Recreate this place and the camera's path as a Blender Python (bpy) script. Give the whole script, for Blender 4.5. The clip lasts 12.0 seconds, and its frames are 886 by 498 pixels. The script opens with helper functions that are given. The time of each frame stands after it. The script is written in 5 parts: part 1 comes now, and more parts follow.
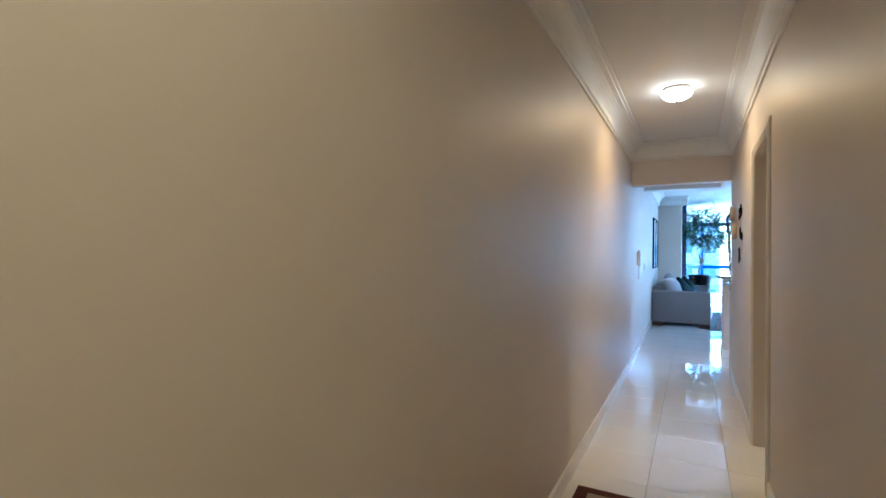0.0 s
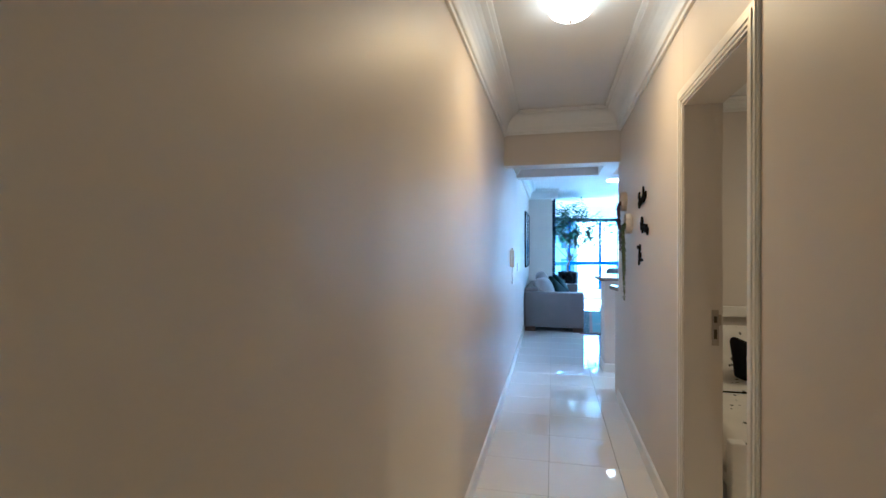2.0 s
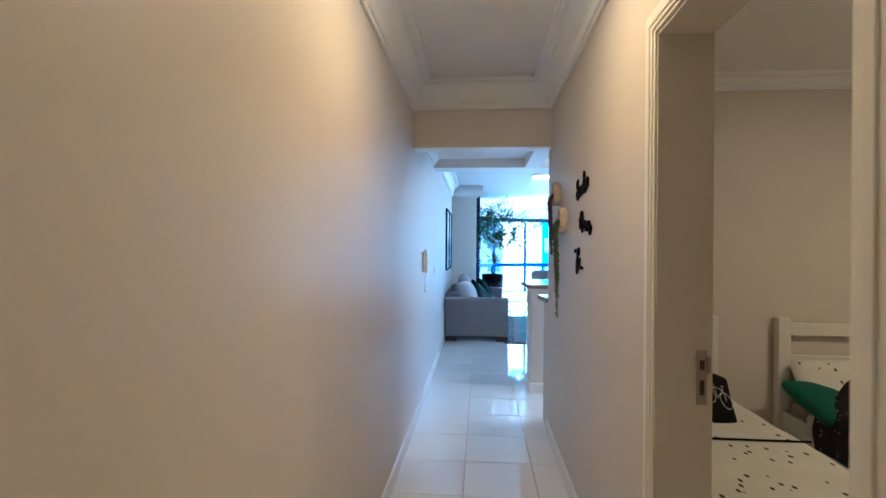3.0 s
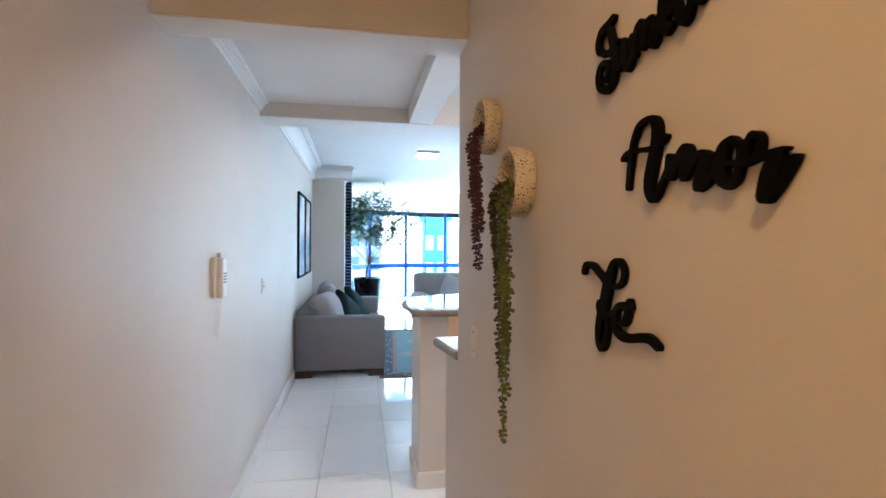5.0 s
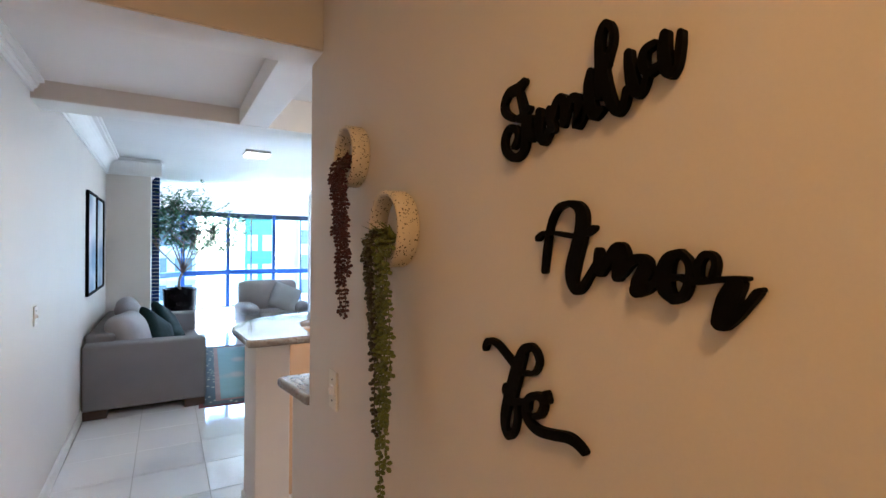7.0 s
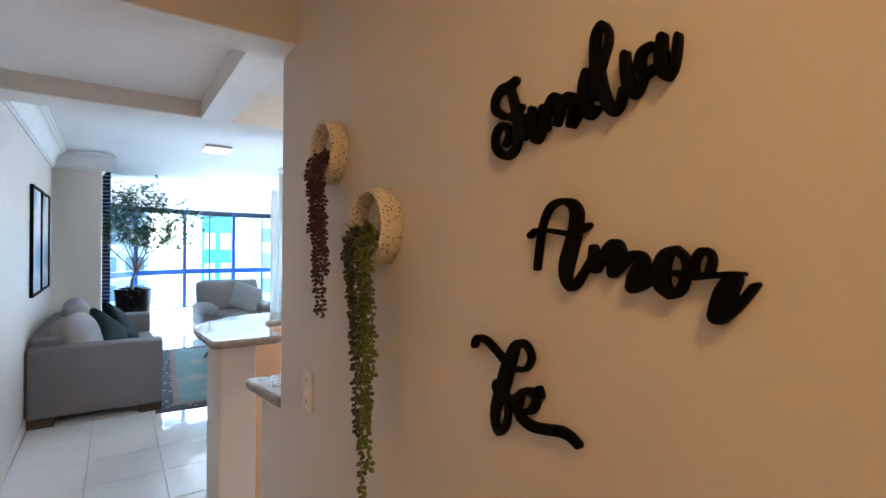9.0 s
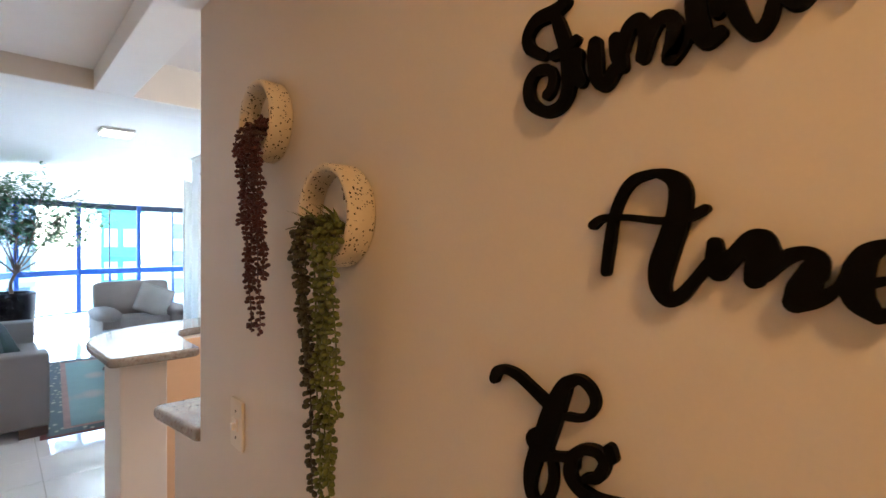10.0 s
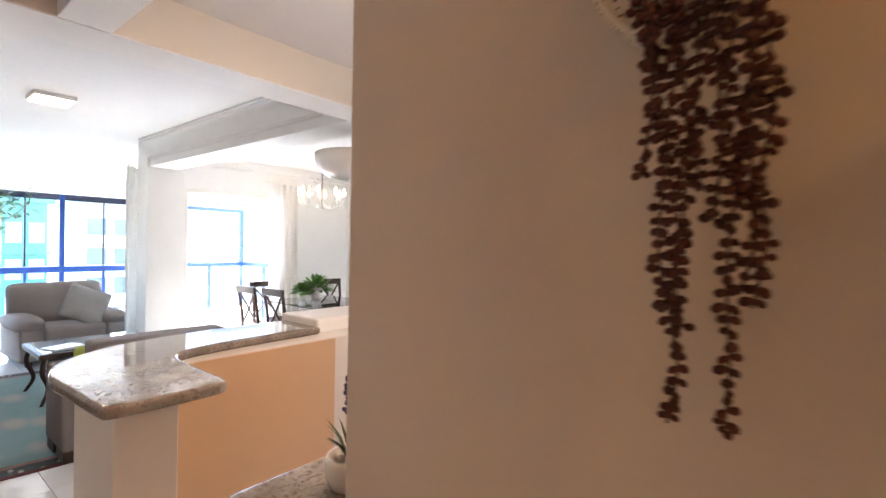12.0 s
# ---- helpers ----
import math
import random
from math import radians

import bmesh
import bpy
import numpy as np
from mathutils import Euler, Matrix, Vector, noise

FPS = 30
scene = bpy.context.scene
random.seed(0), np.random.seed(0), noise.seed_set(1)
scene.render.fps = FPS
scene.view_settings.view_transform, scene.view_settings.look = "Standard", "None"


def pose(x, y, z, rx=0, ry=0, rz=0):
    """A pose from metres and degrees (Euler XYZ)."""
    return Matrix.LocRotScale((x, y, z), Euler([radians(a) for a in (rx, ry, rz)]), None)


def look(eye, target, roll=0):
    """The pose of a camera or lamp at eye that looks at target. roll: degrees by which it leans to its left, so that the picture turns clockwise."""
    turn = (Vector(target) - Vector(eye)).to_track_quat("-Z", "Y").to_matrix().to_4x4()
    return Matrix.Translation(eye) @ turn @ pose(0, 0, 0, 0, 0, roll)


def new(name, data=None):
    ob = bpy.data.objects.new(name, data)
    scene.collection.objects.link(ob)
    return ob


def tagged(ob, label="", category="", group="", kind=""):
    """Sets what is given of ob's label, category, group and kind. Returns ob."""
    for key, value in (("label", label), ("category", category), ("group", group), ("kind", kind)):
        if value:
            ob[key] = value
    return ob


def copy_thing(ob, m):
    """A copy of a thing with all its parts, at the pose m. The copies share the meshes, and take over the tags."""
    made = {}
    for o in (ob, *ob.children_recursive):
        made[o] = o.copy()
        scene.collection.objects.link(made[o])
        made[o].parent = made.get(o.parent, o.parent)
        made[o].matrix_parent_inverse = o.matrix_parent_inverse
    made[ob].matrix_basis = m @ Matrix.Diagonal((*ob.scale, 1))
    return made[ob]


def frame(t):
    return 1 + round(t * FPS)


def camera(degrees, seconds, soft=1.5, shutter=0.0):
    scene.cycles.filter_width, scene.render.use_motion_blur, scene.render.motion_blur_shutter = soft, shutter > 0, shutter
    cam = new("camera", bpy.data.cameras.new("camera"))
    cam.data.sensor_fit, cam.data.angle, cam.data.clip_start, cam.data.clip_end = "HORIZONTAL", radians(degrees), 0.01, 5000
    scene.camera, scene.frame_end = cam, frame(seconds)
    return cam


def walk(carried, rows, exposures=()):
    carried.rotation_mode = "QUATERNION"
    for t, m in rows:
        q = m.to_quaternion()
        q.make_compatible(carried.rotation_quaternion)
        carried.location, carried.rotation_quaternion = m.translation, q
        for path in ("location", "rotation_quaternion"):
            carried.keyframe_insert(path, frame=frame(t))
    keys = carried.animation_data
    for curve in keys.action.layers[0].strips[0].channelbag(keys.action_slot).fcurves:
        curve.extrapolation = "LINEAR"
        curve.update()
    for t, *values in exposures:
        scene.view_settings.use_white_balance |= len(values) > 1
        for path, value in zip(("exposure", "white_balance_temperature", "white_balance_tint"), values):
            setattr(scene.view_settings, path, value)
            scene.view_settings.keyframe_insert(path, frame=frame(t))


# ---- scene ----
# camera and walk
cam = camera(86.4, 12.0, shutter=0.25)
PATH = [
    (0, (0.202, -0.963, 1.385), (-0.733, 0.805, 1.395), 0.5),
    (0.5, (0.11, -0.638, 1.394), (-0.865, 1.107, 1.392), 0.8),
    (1, (0.057, -0.266, 1.394), (-0.808, 1.537, 1.39), 0.7),
    (1.5, (0.041, 0.192, 1.419), (-0.624, 2.079, 1.412), 0.4),
    (2, (-0.004, 0.697, 1.419), (-0.458, 2.645, 1.417), 0.0),
    (2.5, (0.008, 1.192, 1.44), (-0.278, 3.171, 1.428), 0.3),
    (3, (0.059, 1.631, 1.436), (-0.097, 3.625, 1.434), 0.4),
    (5, (0.212, 3.58, 1.464), (0.561, 5.549, 1.453), 0.4),
    (5.5, (0.276, 3.815, 1.52), (0.883, 5.721, 1.51), 0.6),
    (6, (0.282, 3.885, 1.547), (1.112, 5.705, 1.54), 0.6),
    (6.5, (0.213, 3.799, 1.58), (1.184, 5.547, 1.576), 0.6),
    (8.5, (0.116, 3.672, 1.572), (1.176, 5.368, 1.562), 0.5),
    (9, (0.126, 3.749, 1.576), (1.267, 5.392, 1.565), 0.6),
    (9.5, (0.147, 3.868, 1.566), (1.406, 5.422, 1.549), 0.5),
    (10, (0.181, 3.984, 1.574), (1.56, 5.432, 1.55), 0.4),
    (10.5, (0.184, 4.118, 1.576), (1.662, 5.464, 1.543), 0.3),
    (11, (0.131, 4.327, 1.587), (1.674, 5.599, 1.552), 0.5),
    (11.5, (0.079, 4.548, 1.58), (1.647, 5.789, 1.555), 0.9),
    (12, (0.108, 4.807, 1.547), (1.662, 6.065, 1.528), 1.1),
]
walk(cam, [(t, look(eye, target, roll)) for t, eye, target, roll in PATH],
     exposures=[(0, 4.27, 3760, -2), (2.0, 4.24, 3650, -4), (3.2, 4.18, 3740, -4), (5.0, 4.25, 4800, 2), (6.5, 4.12, 5050, 5), (8.5, 4.04, 4800, 3), (9.5, 4.14, 5150, 5), (10.5, 4.36, 5450, 7), (12, 4.06, 6250, 15)])

# ---- world, sun, lamps ----
world = bpy.data.worlds.new("sky")
scene.world = world
world.use_nodes = True
wn = world.node_tree
sky = wn.nodes.new("ShaderNodeTexSky")
sky.sky_type = "NISHITA"
sky.sun_disc = False
sky.sun_elevation = radians(52)
sky.sun_rotation = radians(40)
wn.links.new(sky.outputs[0], wn.nodes["Background"].inputs[0])
wn.nodes["Background"].inputs[1].default_value = 0.15

sun = new("sun", bpy.data.lights.new("sun", "SUN"))
sun.data.energy, sun.data.angle, sun.data.color = 4.0, radians(0.5), (1, 0.95, 0.87)
sun.matrix_world = look((0, 0, 0), (-math.sin(radians(40)) * math.cos(radians(52)), -math.cos(radians(40)) * math.cos(radians(52)), -math.sin(radians(52))))

WARM = (1.0, 0.435, 0.085)


def lamp(name, loc, watts, size, colour=WARM):
    """The light of a ceiling bowl: a disc under it that shines down and aside."""
    ob = new(name, bpy.data.lights.new(name, "AREA"))
    ob.data.shape, ob.data.size = "DISK", size
    ob.location, ob.data.energy, ob.data.color = loc, watts, colour
    return ob


lamp("hall_lamp_light", (0.085, 3.22, 2.585), 0.70, 0.13)
lamp("entry_lamp_light", (0.085, -1.05, 2.585), 0.46, 0.16, (1.0, 0.53, 0.12))
# unseen light added behind the wall end, warms the bar's kitchen side
lamp("kitchen_fill_light", (1.35, 5.9, 2.465), 0.70, 0.22, (1.0, 0.54, 0.25))
# fill light added out of view, lifts the bedroom behind the door
lamp("bedroom_fill_light", (2.9, 3.2, 2.585), 1.55, 0.24, (1.0, 0.52, 0.17))


# ---- materials ----
def material(name, colour, rough=0.5, metal=0.0, vary=0.08, scale=3.0, grain=60.0, bump=0.05, specular=0.5, second=None, stretch=(1, 1, 1), random_shift=0.0, coat=0.0):
    m = bpy.data.materials.new(name)
    m.use_nodes = True
    nt = m.node_tree
    b = nt.nodes["Principled BSDF"]
    tc = nt.nodes.new("ShaderNodeTexCoord")
    mp = nt.nodes.new("ShaderNodeMapping")
    mp.inputs["Scale"].default_value = stretch
    nt.links.new(tc.outputs["Object"], mp.inputs[0])
    big = nt.nodes.new("ShaderNodeTexNoise")
    big.inputs["Scale"].default_value, big.inputs["Detail"].default_value = scale, 4
    fine = nt.nodes.new("ShaderNodeTexNoise")
    fine.inputs["Scale"].default_value, fine.inputs["Detail"].default_value = grain, 3
    nt.links.new(mp.outputs[0], big.inputs["Vector"])
    nt.links.new(mp.outputs[0], fine.inputs["Vector"])
    mix = nt.nodes.new("ShaderNodeMixRGB")
    lo = tuple(max(0, c * (1 - vary)) for c in colour)
    mix.inputs[1].default_value = (*lo, 1)
    mix.inputs[2].default_value = (*(second or tuple(min(1, c * (1 + vary)) for c in colour)), 1)
    add = nt.nodes.new("ShaderNodeMath")
    add.operation = "MULTIPLY_ADD"
    nt.links.new(fine.outputs[0], add.inputs[0])
    add.inputs[1].default_value = 0.4
    nt.links.new(big.outputs[0], add.inputs[2])
    ramp = nt.nodes.new("ShaderNodeMapRange")
    ramp.inputs[1].default_value, ramp.inputs[2].default_value = 0.45, 0.95
    nt.links.new(add.outputs[0], ramp.inputs[0])
    nt.links.new(ramp.outputs[0], mix.inputs[0])
    colour_out = mix.outputs[0]
    if random_shift:
        info = nt.nodes.new("ShaderNodeObjectInfo")
        hsv = nt.nodes.new("ShaderNodeHueSaturation")
        mr = nt.nodes.new("ShaderNodeMapRange")
        mr.inputs[3].default_value, mr.inputs[4].default_value = 1 - random_shift, 1 + random_shift
        nt.links.new(info.outputs["Random"], mr.inputs[0])
        nt.links.new(mr.outputs[0], hsv.inputs["Value"])
        nt.links.new(colour_out, hsv.inputs["Color"])
        colour_out = hsv.outputs[0]
    nt.links.new(colour_out, b.inputs["Base Color"])
    b.inputs["Roughness"].default_value, b.inputs["Metallic"].default_value = rough, metal
    b.inputs["Specular IOR Level"].default_value = specular
    b.inputs["Coat Weight"].default_value = coat
    if bump:
        bp = nt.nodes.new("ShaderNodeBump")
        bp.inputs["Strength"].default_value, bp.inputs["Distance"].default_value = bump, 0.01
        nt.links.new(fine.outputs[0], bp.inputs["Height"])
        nt.links.new(bp.outputs[0], b.inputs["Normal"])
    return m


def glass(name, colour=(1, 1, 1), rough=0.0, ior=1.45):
    m = bpy.data.materials.new(name)
    m.use_nodes = True
    b = m.node_tree.nodes["Principled BSDF"]
    b.inputs["Base Color"].default_value = (*colour, 1)
    b.inputs["Transmission Weight"].default_value = 1
    b.inputs["Roughness"].default_value = rough
    b.inputs["IOR"].default_value = ior
    return m


def glowing(name, colour, strength):
    m = bpy.data.materials.new(name)
    m.use_nodes = True
    b = m.node_tree.nodes["Principled BSDF"]
    b.inputs["Base Color"].default_value = (0.9, 0.88, 0.84, 1)
    b.inputs["Emission Color"].default_value = (*colour, 1)
    b.inputs["Emission Strength"].default_value = strength
    return m


def granite(name):
    m = material(name, (0.20, 0.17, 0.14), 0.06, vary=0.3, scale=9, grain=140, bump=0.0, second=(0.33, 0.29, 0.24), coat=0.35)
    nt = m.node_tree
    b = nt.nodes["Principled BSDF"]
    link = b.inputs["Base Color"].links[0].from_socket
    tc = nt.nodes.new("ShaderNodeTexCoord")
    vor = nt.nodes.new("ShaderNodeTexVoronoi")
    vor.inputs["Scale"].default_value = 140
    nt.links.new(tc.outputs["Object"], vor.inputs["Vector"])
    no = nt.nodes.new("ShaderNodeTexNoise")
    no.inputs["Scale"].default_value, no.inputs["Detail"].default_value = 85, 6
    nt.links.new(tc.outputs["Object"], no.inputs["Vector"])
    th = nt.nodes.new("ShaderNodeMapRange")
    th.inputs[1].default_value, th.inputs[2].default_value = 0.52, 0.6
    nt.links.new(no.outputs[0], th.inputs[0])
    mix = nt.nodes.new("ShaderNodeMixRGB")
    nt.links.new(th.outputs[0], mix.inputs[0])
    nt.links.new(link, mix.inputs[1])
    dark = nt.nodes.new("ShaderNodeMixRGB")
    dark.inputs[1].default_value, dark.inputs[2].default_value = (0.10, 0.07, 0.05, 1), (0.26, 0.21, 0.16, 1)
    nt.links.new(vor.outputs["Distance"], dark.inputs[0])
    nt.links.new(dark.outputs[0], mix.inputs[2])
    nt.links.new(mix.outputs[0], b.inputs["Base Color"])
    return m


def speckled(name):
    m = material(name, (0.66, 0.58, 0.45), 0.55, vary=0.06, scale=20, grain=200, bump=0.03)
    nt = m.node_tree
    b = nt.nodes["Principled BSDF"]
    link = b.inputs["Base Color"].links[0].from_socket
    tc = nt.nodes.new("ShaderNodeTexCoord")
    vor = nt.nodes.new("ShaderNodeTexVoronoi")
    vor.inputs["Scale"].default_value = 210
    nt.links.new(tc.outputs["Object"], vor.inputs["Vector"])
    sep = nt.nodes.new("ShaderNodeSeparateColor")
    nt.links.new(vor.outputs["Color"], sep.inputs[0])
    pick = nt.nodes.new("ShaderNodeMath")
    pick.operation = "GREATER_THAN"
    pick.inputs[1].default_value = 0.46
    nt.links.new(sep.outputs[0], pick.inputs[0])
    near = nt.nodes.new("ShaderNodeMath")
    near.operation = "LESS_THAN"
    nt.links.new(vor.outputs["Distance"], near.inputs[0])
    size = nt.nodes.new("ShaderNodeMapRange")
    size.inputs[3].default_value, size.inputs[4].default_value = 0.12, 0.48
    nt.links.new(sep.outputs[1], size.inputs[0])
    nt.links.new(size.outputs[0], near.inputs[1])
    both = nt.nodes.new("ShaderNodeMath")
    both.operation = "MULTIPLY"
    nt.links.new(pick.outputs[0], both.inputs[0])
    nt.links.new(near.outputs[0], both.inputs[1])
    mix = nt.nodes.new("ShaderNodeMixRGB")
    nt.links.new(both.outputs[0], mix.inputs[0])
    nt.links.new(link, mix.inputs[1])
    mix.inputs[2].default_value = (0.06, 0.045, 0.035, 1)
    nt.links.new(mix.outputs[0], b.inputs["Base Color"])
    return m


def patterned(name, base, ink, scale, low, high, rough=0.85):
    """Cloth with scattered marks: a stretched noise cut by a threshold."""
    m = material(name, base, rough, vary=0.05, scale=6, grain=400, bump=0.1)
    nt = m.node_tree
    b = nt.nodes["Principled BSDF"]
    link = b.inputs["Base Color"].links[0].from_socket
    tc = nt.nodes.new("ShaderNodeTexCoord")
    mp = nt.nodes.new("ShaderNodeMapping")
    mp.inputs["Scale"].default_value = (1.0, 0.6, 1.0)
    mp.inputs["Rotation"].default_value = (0, 0, 0.9)
    nt.links.new(tc.outputs["Object"], mp.inputs[0])
    vor = nt.nodes.new("ShaderNodeTexVoronoi")
    vor.inputs["Scale"].default_value = scale
    nt.links.new(mp.outputs[0], vor.inputs["Vector"])
    th = nt.nodes.new("ShaderNodeMapRange")
    th.inputs[1].default_value, th.inputs[2].default_value = low, high
    th.inputs[3].default_value, th.inputs[4].default_value = 1, 0
    nt.links.new(vor.outputs["Distance"], th.inputs[0])
    mix = nt.nodes.new("ShaderNodeMixRGB")
    nt.links.new(th.outputs[0], mix.inputs[0])
    nt.links.new(link, mix.inputs[1])
    mix.inputs[2].default_value = (*ink, 1)
    nt.links.new(mix.outputs[0], b.inputs["Base Color"])
    return m


def thin(m, share):
    """Lets part of the light through a thin sheet: leaves, sheers."""
    nt = m.node_tree
    b = nt.nodes["Principled BSDF"]
    out = nt.nodes["Material Output"]
    tr = nt.nodes.new("ShaderNodeBsdfTranslucent")
    nt.links.new(b.inputs["Base Color"].links[0].from_socket, tr.inputs["Color"])
    mx = nt.nodes.new("ShaderNodeMixShader")
    mx.inputs[0].default_value = share
    nt.links.new(b.outputs[0], mx.inputs[1])
    nt.links.new(tr.outputs[0], mx.inputs[2])
    nt.links.new(mx.outputs[0], out.inputs[0])
    return m


PAINT = material("wall_paint", (0.66, 0.605, 0.54), 0.48, vary=0.03, scale=1.5, grain=220, bump=0.025, specular=0.35)
PEACH = material("peach_face", (0.60, 0.38, 0.21), 0.5, vary=0.04, scale=2, grain=200, bump=0.03)
PLASTER = material("white_ceiling", (0.80, 0.79, 0.77), 0.7, vary=0.02, scale=2, grain=150, bump=0.03)
GYPSUM = material("white_gypsum", (0.82, 0.81, 0.78), 0.55, vary=0.02, scale=5, grain=120, bump=0.03)
TRIM = material("white_trim", (0.80, 0.78, 0.74), 0.35, vary=0.03, scale=4, grain=120, bump=0.03)
JAMB = material("painted_jamb", (0.62, 0.57, 0.51), 0.38, vary=0.03, scale=3, grain=150, bump=0.03)
TILE = material("porcelain_tile", (0.88, 0.875, 0.865), 0.05, vary=0.02, scale=2.5, grain=7, bump=0.02, random_shift=0.015, coat=0.5)
GROUT = material("grout", (0.42, 0.40, 0.37), 0.85, vary=0.12, scale=6, grain=150, bump=0.1)
BLACK = material("black_painted_mdf", (0.0032, 0.0028, 0.0028), 0.65, vary=0.2, scale=20, grain=250, bump=0.05, specular=0.06)
SPECKLE = speckled("speckled_terrazzo")
GRANITE = granite("beige_granite")
RED_LEAF = material("burgundy_succulent", (0.052, 0.009, 0.010), 0.5, vary=0.45, scale=25, grain=180, bump=0.05)
GREEN_LEAF = material("green_succulent", (0.075, 0.095, 0.012), 0.45, vary=0.4, scale=14, grain=180, bump=0.05, second=(0.14, 0.165, 0.016))
OLIVE_LEAF = material("brown_green_succulent", (0.032, 0.024, 0.010), 0.5, vary=0.4, scale=15, grain=180, bump=0.05, second=(0.05, 0.05, 0.014))
TREE_LEAF = thin(material("tree_leaf", (0.03, 0.10, 0.03), 0.45, vary=0.35, scale=5, grain=60, bump=0.0, second=(0.06, 0.16, 0.045)), 0.3)
BUSH_LEAF = thin(material("bright_leaf", (0.05, 0.17, 0.03), 0.45, vary=0.35, scale=12, grain=60, bump=0.0, second=(0.14, 0.30, 0.05)), 0.25)
BARK = material("bark", (0.16, 0.11, 0.07), 0.85, vary=0.3, scale=18, grain=90, bump=0.4)
PLASTIC = material("cream_plastic", (0.72, 0.68, 0.60), 0.35, vary=0.02, scale=5, grain=100, bump=0.0)
PLASTIC_W = material("white_plastic", (0.78, 0.76, 0.72), 0.3, vary=0.02, scale=5, grain=100, bump=0.0)
DARK_HOLE = material("dark_plastic", (0.03, 0.025, 0.02), 0.6, vary=0.1, bump=0.0)
METAL = material("brushed_steel", (0.36, 0.32, 0.28), 0.32, metal=1.0, vary=0.08, scale=20, grain=200, bump=0.02, stretch=(1, 1, 0.1))
GREY_FABRIC = material("grey_linen", (0.185, 0.172, 0.168), 0.9, vary=0.08, scale=3, grain=500, bump=0.35)
TAUPE_FABRIC = material("taupe_chenille", (0.235, 0.20, 0.185), 0.9, vary=0.10, scale=4, grain=350, bump=0.3)
PALE_FABRIC = material("pale_grey_cloth", (0.31, 0.285, 0.275), 0.85, vary=0.08, scale=5, grain=400, bump=0.25)
GREEN_FABRIC = material("dark_green_velvet", (0.0035, 0.012, 0.010), 0.8, specular=0.12, vary=0.3, scale=8, grain=300, bump=0.15)
TEAL_FABRIC = material("green_cloth", (0.01, 0.10, 0.065), 0.8, vary=0.2, scale=8, grain=300, bump=0.15)
LIME_FABRIC = material("lime_cloth", (0.45, 0.50, 0.10), 0.8, vary=0.15, scale=8, grain=300, bump=0.15)
BLACK_FABRIC = material("black_cloth", (0.006, 0.006, 0.008), 0.85, specular=0.08, vary=0.2, scale=8, grain=300, bump=0.15)
QUILT = patterned("printed_quilt", (0.72, 0.69, 0.62), (0.035, 0.04, 0.035), 19, 0.17, 0.20)
SPOT_CLOTH = patterned("spotted_cloth", (0.72, 0.69, 0.62), (0.05, 0.05, 0.05), 22, 0.16, 0.2)
STAR_CLOTH = patterned("starred_black_cloth", (0.006, 0.006, 0.008), (0.6, 0.6, 0.58), 34, 0.10, 0.14)
DARK_WOOD = material("dark_wood", (0.045, 0.022, 0.014), 0.4, vary=0.35, scale=6, grain=60, bump=0.1, stretch=(1, 1, 8))
WHITE_WOOD = material("white_lacquer_wood", (0.74, 0.71, 0.65), 0.35, vary=0.03, scale=8, grain=80, bump=0.05, stretch=(1, 1, 6))
POT_BLACK = material("black_glazed_pot", (0.006, 0.005, 0.006), 0.25, specular=0.2, vary=0.25, scale=10, grain=100, bump=0.05)
POT_WHITE = material("white_ceramic", (0.80, 0.78, 0.74), 0.25, vary=0.02, scale=10, grain=100, bump=0.0)
SOIL = material("soil", (0.05, 0.035, 0.025), 0.95, vary=0.4, scale=30, grain=200, bump=0.6)
PEBBLE = material("pale_pebbles", (0.62, 0.58, 0.52), 0.7, vary=0.25, scale=60, grain=200, bump=0.1)
BLUE_FRAME = material("blue_aluminium", (0.006, 0.040, 0.20), 0.35, metal=0.2, vary=0.1, scale=6, grain=120, bump=0.0)
BLUE_TILE = material("blue_glazed_tile", (0.02, 0.035, 0.10), 0.15, vary=0.25, scale=8, grain=80, bump=0.02, random_shift=0.3)
MULLION = material("dark_aluminium", (0.008, 0.016, 0.045), 0.4, metal=0.2, vary=0.1, scale=6, grain=120, bump=0.0)
PANE = glass("window_glass", (0.93, 0.98, 0.97), ior=1.02)
CLEAR = glass("clear_glass", (0.95, 0.97, 0.96))
CURTAIN = thin(material("white_sheer", (0.80, 0.78, 0.74), 0.9, vary=0.03, scale=8, grain=300, bump=0.1), 0.45)
LAVENDER = material("lavender_bloom", (0.10, 0.06, 0.16), 0.8, vary=0.4, scale=60, grain=200, bump=0.1)
STEM = material("green_stem", (0.05, 0.09, 0.025), 0.6, vary=0.3, scale=30, grain=100, bump=0.0)
FROSTED = glowing("lit_frosted_glass", (1.0, 0.66, 0.36), 0.75)
# glow of the added, unseen kitchen bowl
KITCHEN_FILL_BOWL = glowing("fill_bowl_glow", (1.0, 0.86, 0.70), 2.0)
PANEL_LIT = glowing("lit_panel", (1.0, 0.80, 0.62), 1.4)
CONCRETE = material("facade_white", (0.52, 0.51, 0.49), 0.85, vary=0.06, scale=0.3, grain=3, bump=0.05)
FACADE_TEAL = material("facade_teal_glass", (0.07, 0.29, 0.25), 0.2, vary=0.15, scale=0.4, grain=2, bump=0.0)
FACADE_GREY = material("facade_grey", (0.74, 0.74, 0.73), 0.8, vary=0.08, scale=0.3, grain=3, bump=0.05)
PALE_GLASS = material("pale_far_window", (0.42, 0.47, 0.50), 0.2, vary=0.2, scale=0.5, grain=2, bump=0.0)
FAR_GLASS = material("far_window", (0.09, 0.125, 0.15), 0.1, vary=0.3, scale=0.5, grain=2, bump=0.0)
